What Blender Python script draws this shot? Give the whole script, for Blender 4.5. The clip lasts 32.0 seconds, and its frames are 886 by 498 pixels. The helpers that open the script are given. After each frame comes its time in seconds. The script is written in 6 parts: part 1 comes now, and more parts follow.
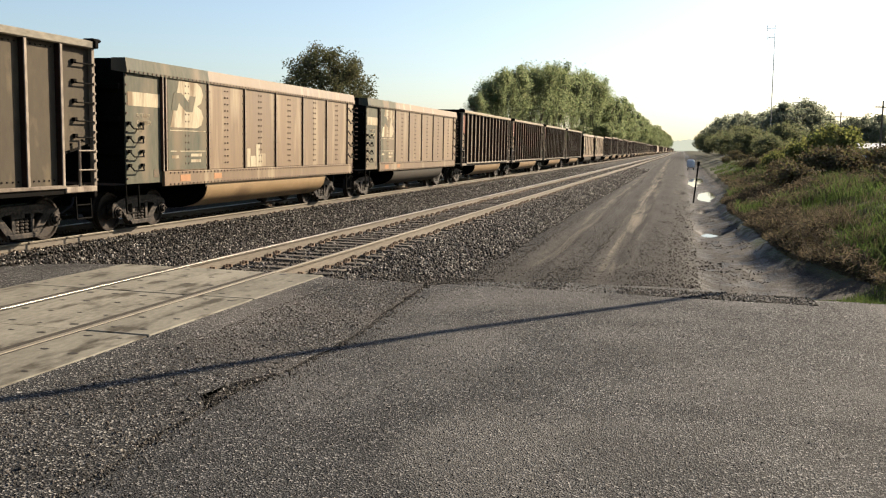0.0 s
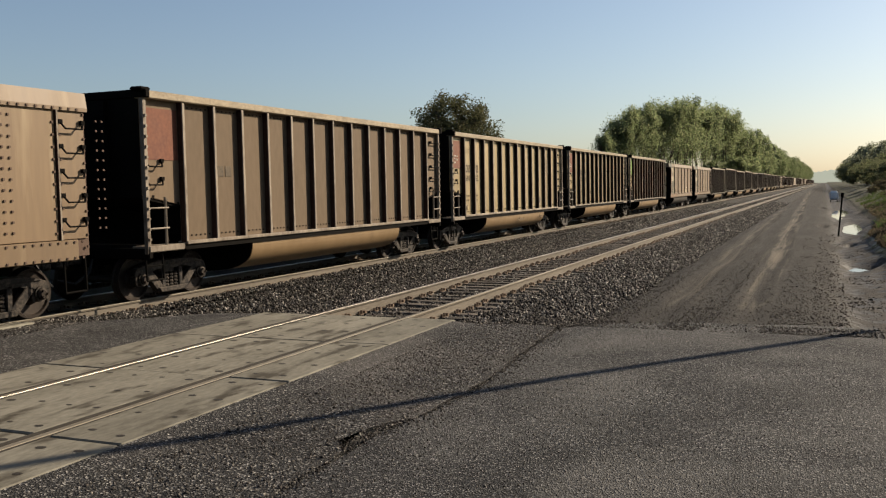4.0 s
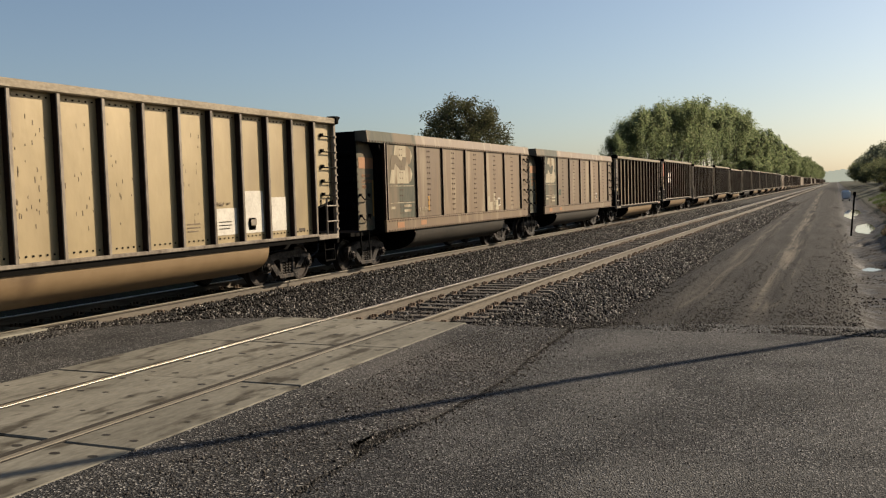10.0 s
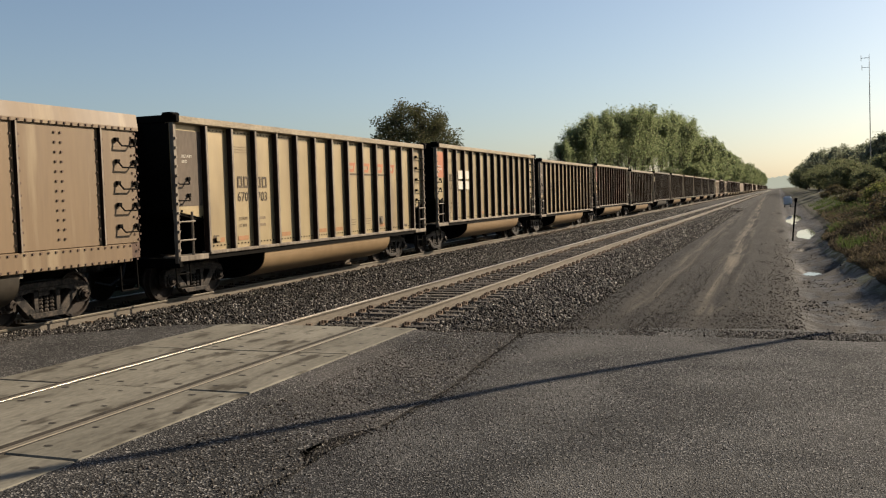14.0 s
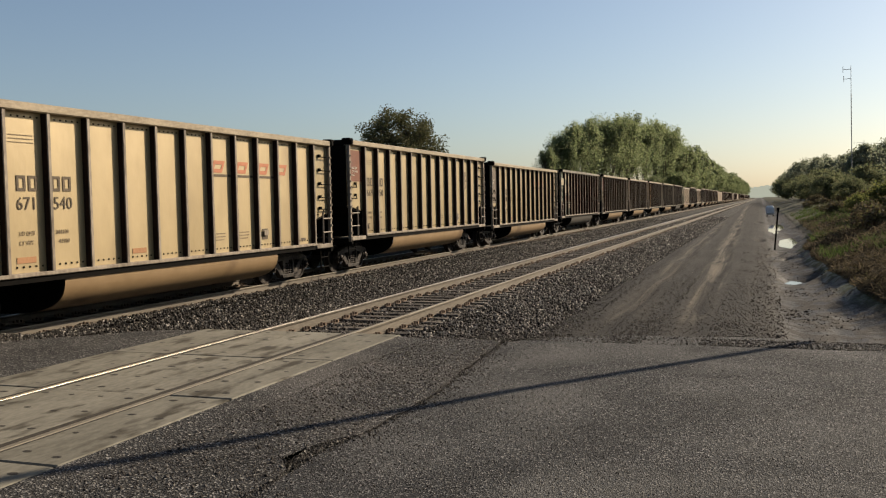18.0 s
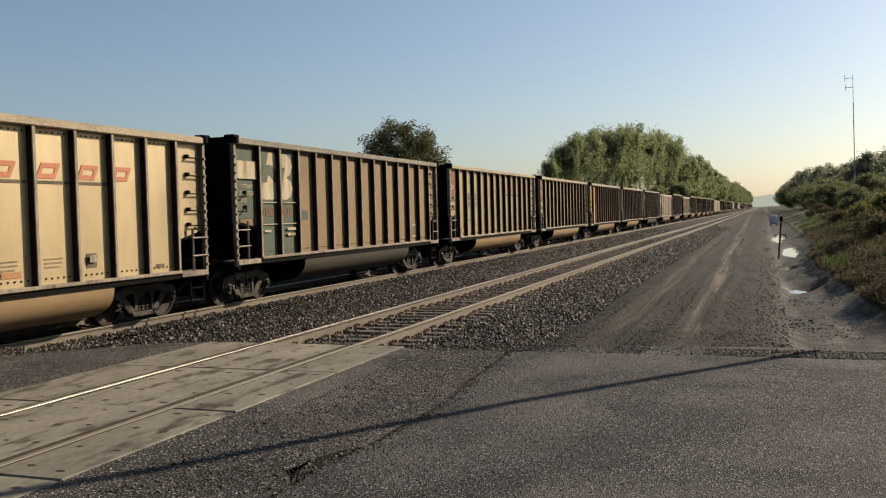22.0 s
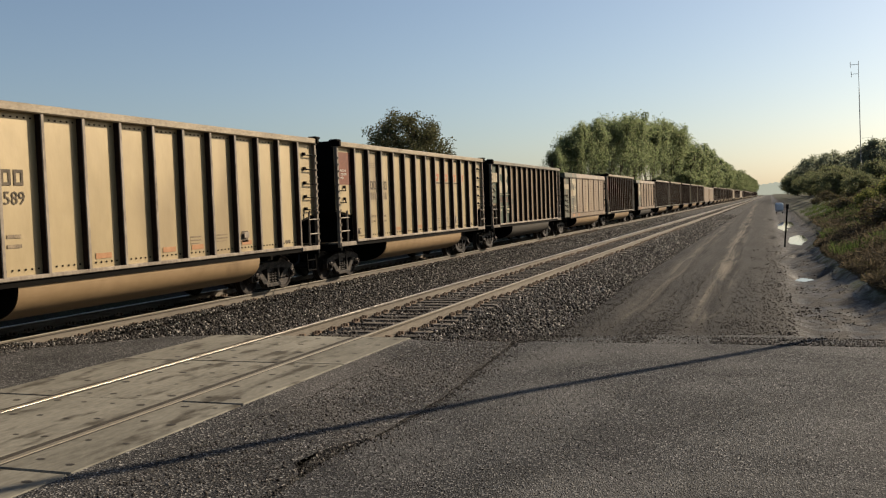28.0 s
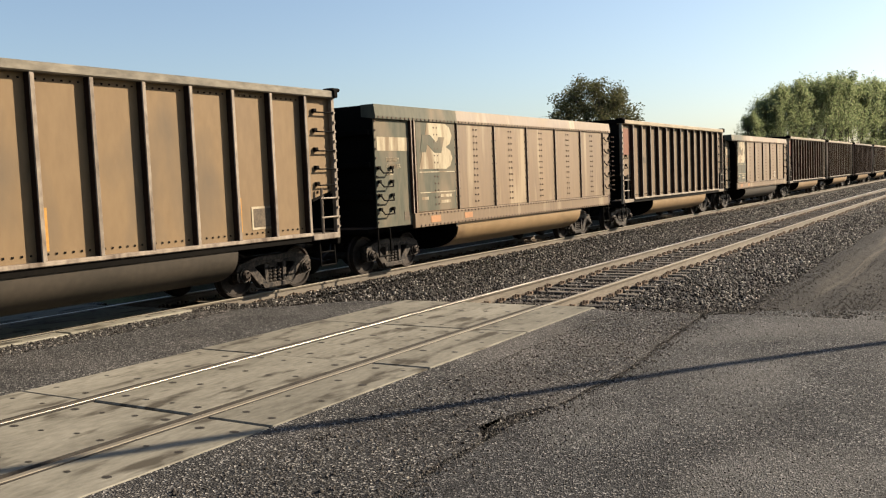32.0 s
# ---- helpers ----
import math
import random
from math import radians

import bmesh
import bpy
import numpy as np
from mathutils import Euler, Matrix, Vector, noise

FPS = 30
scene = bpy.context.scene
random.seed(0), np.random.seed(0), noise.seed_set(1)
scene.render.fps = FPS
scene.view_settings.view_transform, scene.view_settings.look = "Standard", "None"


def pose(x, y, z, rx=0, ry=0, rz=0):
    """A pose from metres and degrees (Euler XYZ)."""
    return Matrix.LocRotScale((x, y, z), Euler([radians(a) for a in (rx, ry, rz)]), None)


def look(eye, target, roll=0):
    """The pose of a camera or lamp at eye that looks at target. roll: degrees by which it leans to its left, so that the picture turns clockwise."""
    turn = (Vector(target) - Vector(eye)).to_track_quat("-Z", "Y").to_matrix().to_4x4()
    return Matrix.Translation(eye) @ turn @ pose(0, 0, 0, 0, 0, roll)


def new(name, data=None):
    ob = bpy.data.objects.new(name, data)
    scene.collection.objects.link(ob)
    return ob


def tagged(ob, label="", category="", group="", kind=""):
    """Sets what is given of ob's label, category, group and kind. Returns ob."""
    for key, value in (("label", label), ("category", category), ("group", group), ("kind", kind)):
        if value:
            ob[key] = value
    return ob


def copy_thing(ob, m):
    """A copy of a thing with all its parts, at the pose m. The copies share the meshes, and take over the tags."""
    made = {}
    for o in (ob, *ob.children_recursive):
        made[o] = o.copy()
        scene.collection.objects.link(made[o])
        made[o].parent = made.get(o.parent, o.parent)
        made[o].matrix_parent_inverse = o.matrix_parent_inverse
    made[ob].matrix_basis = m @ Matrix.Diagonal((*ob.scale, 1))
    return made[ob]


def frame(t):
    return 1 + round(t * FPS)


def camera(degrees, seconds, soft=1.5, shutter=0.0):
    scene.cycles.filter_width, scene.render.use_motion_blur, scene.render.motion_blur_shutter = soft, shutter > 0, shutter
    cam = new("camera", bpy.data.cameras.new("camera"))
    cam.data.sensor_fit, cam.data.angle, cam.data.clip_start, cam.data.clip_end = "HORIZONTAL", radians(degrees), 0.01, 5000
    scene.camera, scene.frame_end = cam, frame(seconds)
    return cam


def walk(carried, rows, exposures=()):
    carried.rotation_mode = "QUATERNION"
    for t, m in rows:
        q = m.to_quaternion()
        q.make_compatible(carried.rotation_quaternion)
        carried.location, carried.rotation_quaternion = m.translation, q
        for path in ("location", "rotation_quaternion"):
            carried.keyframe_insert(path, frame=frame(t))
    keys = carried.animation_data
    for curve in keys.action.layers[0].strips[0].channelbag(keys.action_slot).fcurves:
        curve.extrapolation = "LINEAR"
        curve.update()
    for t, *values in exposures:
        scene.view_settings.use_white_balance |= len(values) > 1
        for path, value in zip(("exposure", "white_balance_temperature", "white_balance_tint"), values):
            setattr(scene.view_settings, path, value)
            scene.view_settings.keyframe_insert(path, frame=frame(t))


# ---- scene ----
# Carried camera: it stands beside the crossing and only turns.
EYE = (0.0, 0.0, 2.04)
TURNS = [
    (0, 83.48, -1.13, 14.80), (0.5, 83.34, -1.31, 15.51), (1, 83.90, -1.43, 17.94), (1.5, 85.70, -0.40, 20.17),
    (2, 86.99, 1.02, 21.80), (2.5, 86.79, 1.43, 22.46), (3, 86.58, 1.39, 22.69), (3.5, 86.29, 1.19, 22.71),
    (5.5, 86.25, 1.32, 23.20), (6, 86.41, 1.34, 23.23), (6.5, 86.22, 1.22, 23.21), (7, 85.94, 1.26, 23.26),
    (7.5, 85.92, 1.28, 23.43), (8, 85.88, 1.33, 23.49), (8.5, 86.03, 1.36, 23.48), (9, 86.31, 1.45, 23.48),
    (9.5, 86.49, 1.57, 23.46), (10, 86.44, 1.69, 23.49), (10.5, 86.37, 1.78, 23.51), (11, 86.15, 1.43, 23.04),
    (11.5, 85.99, 1.22, 22.61), (12, 87.07, 1.37, 22.15), (12.5, 87.65, 1.45, 21.38), (13, 87.38, 1.41, 20.66),
    (13.5, 87.04, 1.50, 20.33), (14, 86.70, 1.61, 20.34), (14.5, 86.33, 1.64, 20.36), (16.5, 86.93, 1.50, 19.87),
    (17, 87.22, 1.35, 19.55), (17.5, 87.17, 1.26, 19.39), (18, 87.10, 1.14, 19.37), (18.5, 86.88, 1.14, 19.59),
    (19, 86.99, 1.36, 19.91), (19.5, 87.29, 1.47, 20.00), (20, 87.21, 1.62, 20.14), (20.5, 87.33, 1.71, 20.06),
    (21, 87.44, 1.71, 19.71), (21.5, 87.53, 1.59, 19.61), (22, 87.81, 1.50, 19.56), (22.5, 87.95, 1.59, 19.59),
    (23, 87.70, 1.66, 19.52), (23.5, 87.77, 1.80, 19.70), (24, 87.99, 2.07, 20.10), (24.5, 87.80, 2.10, 19.92),
    (25, 87.57, 2.12, 19.68), (25.5, 87.45, 2.22, 19.52), (27.5, 87.19, 2.06, 19.87), (28, 87.26, 2.06, 19.88),
    (28.5, 87.55, 2.12, 20.07), (29, 87.63, 2.11, 20.27), (29.5, 87.49, 2.04, 20.20), (30, 86.99, 1.95, 20.45),
    (30.5, 86.42, 1.87, 21.16), (31, 86.17, 1.92, 23.31), (31.5, 86.11, 2.33, 27.94), (32, 85.71, 2.40, 31.54),
]
EXPOSURES = [(0, 1.56), (0.6, 1.54), (1.2, 1.30), (2, 0.75), (3, 0.95), (6, 0.92), (8, 0.98), (10, 0.85), (12, 0.95), (14, 0.95), (17, 0.79), (18, 0.86), (20, 0.65), (22, 0.90), (23, 1.02), (24, 1.00), (25, 0.61), (28, 0.88), (29, 0.78), (30, 0.53), (31, 1.25), (32, 1.50)]
cam = camera(52.2, 32.0, soft=1.2)
walk(cam, [(t, pose(*EYE, rx, ry, rz)) for t, rx, ry, rz in TURNS], EXPOSURES)

# ---- light: low warm sun ahead and to the right of the line, clear hazy sky ----
SUN_AZ, SUN_EL = 38.0, 26.0   # degrees from +y towards +x, and above the horizon
SUN_DIR = Vector((math.sin(radians(SUN_AZ)) * math.cos(radians(SUN_EL)),
                  math.cos(radians(SUN_AZ)) * math.cos(radians(SUN_EL)), math.sin(radians(SUN_EL))))
world = bpy.data.worlds.new("sky")
scene.world = world
world.use_nodes = True
wn = world.node_tree
sky = wn.nodes.new("ShaderNodeTexSky")
sky.sky_type = "NISHITA"
sky.sun_disc = False
sky.sun_elevation, sky.sun_rotation = radians(SUN_EL), radians(SUN_AZ)
sky.air_density, sky.dust_density, sky.ozone_density = 1.0, 1.2, 2.6
haze = wn.nodes.new("ShaderNodeHueSaturation")
haze.inputs["Saturation"].default_value = 0.9
wn.links.new(sky.outputs[0], haze.inputs["Color"])
wn.links.new(haze.outputs[0], wn.nodes["Background"].inputs[0])
wn.nodes["Background"].inputs[1].default_value = 0.057
lamp = bpy.data.lights.new("sun", "SUN")
lamp.energy, lamp.angle, lamp.color = 5.0, radians(0.53), (1.0, 0.84, 0.635)
sun = new("sun", lamp)
sun.matrix_world = look(SUN_DIR * 200, (0, 0, 0))

# ---- materials ----
def surface(name, dark, light, scale=1.5, fine=30.0, rough=(0.6, 0.9), metal=0.0, bump=0.15, depth=0.01,
            stretch=(1, 1, 1), mid=0.5, third=None, third_scale=0.6, third_cut=0.6, vary=0.0, spec=0.2, soft=0.16):
    """Two-scale weathered surface: dark to light by broad and fine noise, an optional third colour in patches."""
    m = bpy.data.materials.new(name)
    m.use_nodes = True
    n, l = m.node_tree.nodes, m.node_tree.links
    b = n["Principled BSDF"]
    tc, info = n.new("ShaderNodeTexCoord"), n.new("ShaderNodeObjectInfo")
    mp, off = n.new("ShaderNodeMapping"), n.new("ShaderNodeVectorMath")
    mp.inputs["Scale"].default_value = stretch
    off.operation = "MULTIPLY_ADD"
    off.inputs[1].default_value = (37.0, 53.0, 71.0)
    l.new(info.outputs["Random"], off.inputs[0])
    l.new(tc.outputs["Object"], off.inputs[2])
    l.new(off.outputs[0], mp.inputs["Vector"])
    big, small = n.new("ShaderNodeTexNoise"), n.new("ShaderNodeTexNoise")
    big.inputs["Scale"].default_value, big.inputs["Detail"].default_value = scale, 5
    small.inputs["Scale"].default_value, small.inputs["Detail"].default_value = fine, 4
    for t in (big, small):
        l.new(mp.outputs[0], t.inputs["Vector"])
    add = n.new("ShaderNodeMath")
    add.operation = "MULTIPLY_ADD"
    add.inputs[1].default_value = 0.45
    l.new(small.outputs["Fac"], add.inputs[0])
    sc = n.new("ShaderNodeMath")
    sc.operation = "MULTIPLY"
    sc.inputs[1].default_value = 0.55
    l.new(big.outputs["Fac"], sc.inputs[0])
    l.new(sc.outputs[0], add.inputs[2])
    ramp = n.new("ShaderNodeValToRGB")
    ramp.color_ramp.elements[0].position, ramp.color_ramp.elements[1].position = mid - soft, mid + soft
    ramp.color_ramp.elements[0].color, ramp.color_ramp.elements[1].color = (*dark, 1), (*light, 1)
    l.new(add.outputs[0], ramp.inputs[0])
    col = ramp.outputs[0]
    if third:
        tn, tr, mx = n.new("ShaderNodeTexNoise"), n.new("ShaderNodeMapRange"), n.new("ShaderNodeMix")
        tn.inputs["Scale"].default_value, tn.inputs["Detail"].default_value = third_scale, 6
        tr.inputs["From Min"].default_value, tr.inputs["From Max"].default_value = third_cut - 0.06, third_cut + 0.06
        mx.data_type = "RGBA"
        mx.inputs["B"].default_value = (*third, 1)
        l.new(mp.outputs[0], tn.inputs["Vector"])
        l.new(tn.outputs["Fac"], tr.inputs["Value"])
        l.new(tr.outputs[0], mx.inputs["Factor"])
        l.new(col, mx.inputs["A"])
        col = mx.outputs["Result"]
    if vary:
        hsv, vr = n.new("ShaderNodeHueSaturation"), n.new("ShaderNodeMapRange")
        vr.inputs["To Min"].default_value, vr.inputs["To Max"].default_value = 1 - vary, 1 + vary
        l.new(info.outputs["Random"], vr.inputs["Value"])
        l.new(vr.outputs[0], hsv.inputs["Value"])
        l.new(col, hsv.inputs["Color"])
        col = hsv.outputs[0]
    l.new(col, b.inputs["Base Color"])
    rr = n.new("ShaderNodeMapRange")
    rr.inputs["To Min"].default_value, rr.inputs["To Max"].default_value = rough
    l.new(big.outputs["Fac"], rr.inputs["Value"])
    l.new(rr.outputs[0], b.inputs["Roughness"])
    b.inputs["Metallic"].default_value = metal
    b.inputs["Specular IOR Level"].default_value = spec
    if bump:
        bp = n.new("ShaderNodeBump")
        bp.inputs["Strength"].default_value, bp.inputs["Distance"].default_value = bump, depth
        l.new(small.outputs["Fac"], bp.inputs["Height"])
        l.new(bp.outputs[0], b.inputs["Normal"])
    return m


def islands(name, colours, rough=0.85, translucent=0.0):
    """Many small pieces in one mesh, each with a colour of its own out of the row given."""
    m = bpy.data.materials.new(name)
    m.use_nodes = True
    n, l = m.node_tree.nodes, m.node_tree.links
    b = n["Principled BSDF"]
    g, ramp = n.new("ShaderNodeNewGeometry"), n.new("ShaderNodeValToRGB")
    e = ramp.color_ramp.elements
    while len(e) < len(colours):
        e.new(0.5)
    for i, c in enumerate(colours):
        e[i].position, e[i].color = i / (len(colours) - 1), (*c, 1)
    l.new(g.outputs["Random Per Island"], ramp.inputs[0])
    l.new(ramp.outputs[0], b.inputs["Base Color"])
    b.inputs["Roughness"].default_value = rough
    b.inputs["Specular IOR Level"].default_value = 0.12
    if translucent:
        t, mix = n.new("ShaderNodeBsdfTranslucent"), n.new("ShaderNodeMixShader")
        l.new(ramp.outputs[0], t.inputs["Color"])
        mix.inputs[0].default_value = translucent
        l.new(b.outputs[0], mix.inputs[1])
        l.new(t.outputs[0], mix.inputs[2])
        l.new(mix.outputs[0], n["Material Output"].inputs[0])
    return m


def asphalt(name, base, speck, dust, dust_cut, grain=75, relief=0.012):
    """Worn asphalt: bound stones as fine cells, dusty patches, dark stains, fine relief."""
    m = bpy.data.materials.new(name)
    m.use_nodes = True
    n, l = m.node_tree.nodes, m.node_tree.links
    b = n["Principled BSDF"]
    tc = n.new("ShaderNodeTexCoord")
    vor, fine, broad, patch = (n.new("ShaderNodeTexVoronoi"), n.new("ShaderNodeTexNoise"),
                               n.new("ShaderNodeTexNoise"), n.new("ShaderNodeTexNoise"))
    vor.inputs["Scale"].default_value = grain
    fine.inputs["Scale"].default_value, fine.inputs["Detail"].default_value = 26, 8
    broad.inputs["Scale"].default_value, broad.inputs["Detail"].default_value = 0.9, 8
    patch.inputs["Scale"].default_value, patch.inputs["Detail"].default_value = 0.33, 5
    patch.inputs["Distortion"].default_value = 0.8
    for t in (vor, fine, broad, patch):
        l.new(tc.outputs["Object"], t.inputs["Vector"])
    r1 = n.new("ShaderNodeValToRGB")
    e = r1.color_ramp.elements
    e[0].position, e[0].color = 0.1, (*[c * 0.4 for c in base], 1)
    e[1].position, e[1].color = 0.95, (*speck, 1)
    mid = e.new(0.68)
    mid.color = (*base, 1)
    l.new(vor.outputs["Color"], r1.inputs[0])
    m1, m2 = n.new("ShaderNodeMix"), n.new("ShaderNodeMix")
    m1.data_type = m2.data_type = "RGBA"
    m1.blend_type = "MULTIPLY"
    m1.inputs["Factor"].default_value = 1.0
    r2, r3 = n.new("ShaderNodeMapRange"), n.new("ShaderNodeMapRange")
    r2.inputs["From Min"].default_value, r2.inputs["From Max"].default_value = 0.3, 0.7
    r2.inputs["To Min"].default_value, r2.inputs["To Max"].default_value = 0.72, 1.25
    l.new(broad.outputs["Fac"], r2.inputs["Value"])
    l.new(r1.outputs[0], m1.inputs["A"])
    l.new(r2.outputs[0], m1.inputs["B"])
    r3.inputs["From Min"].default_value, r3.inputs["From Max"].default_value = dust_cut, dust_cut + 0.2
    r3.inputs["To Max"].default_value = 0.42
    l.new(patch.outputs["Fac"], r3.inputs["Value"])
    l.new(r3.outputs[0], m2.inputs["Factor"])
    l.new(m1.outputs["Result"], m2.inputs["A"])
    m2.inputs["B"].default_value = (*dust, 1)
    l.new(m2.outputs["Result"], b.inputs["Base Color"])
    b.inputs["Roughness"].default_value = 0.88
    b.inputs["Specular IOR Level"].default_value = 0.12
    bp = n.new("ShaderNodeBump")
    bp.inputs["Strength"].default_value, bp.inputs["Distance"].default_value = 0.9, relief
    hm = n.new("ShaderNodeMath")
    hm.operation = "ADD"
    l.new(vor.outputs["Distance"], hm.inputs[0])
    l.new(fine.outputs["Fac"], hm.inputs[1])
    l.new(hm.outputs[0], bp.inputs["Height"])
    l.new(bp.outputs[0], b.inputs["Normal"])
    return m


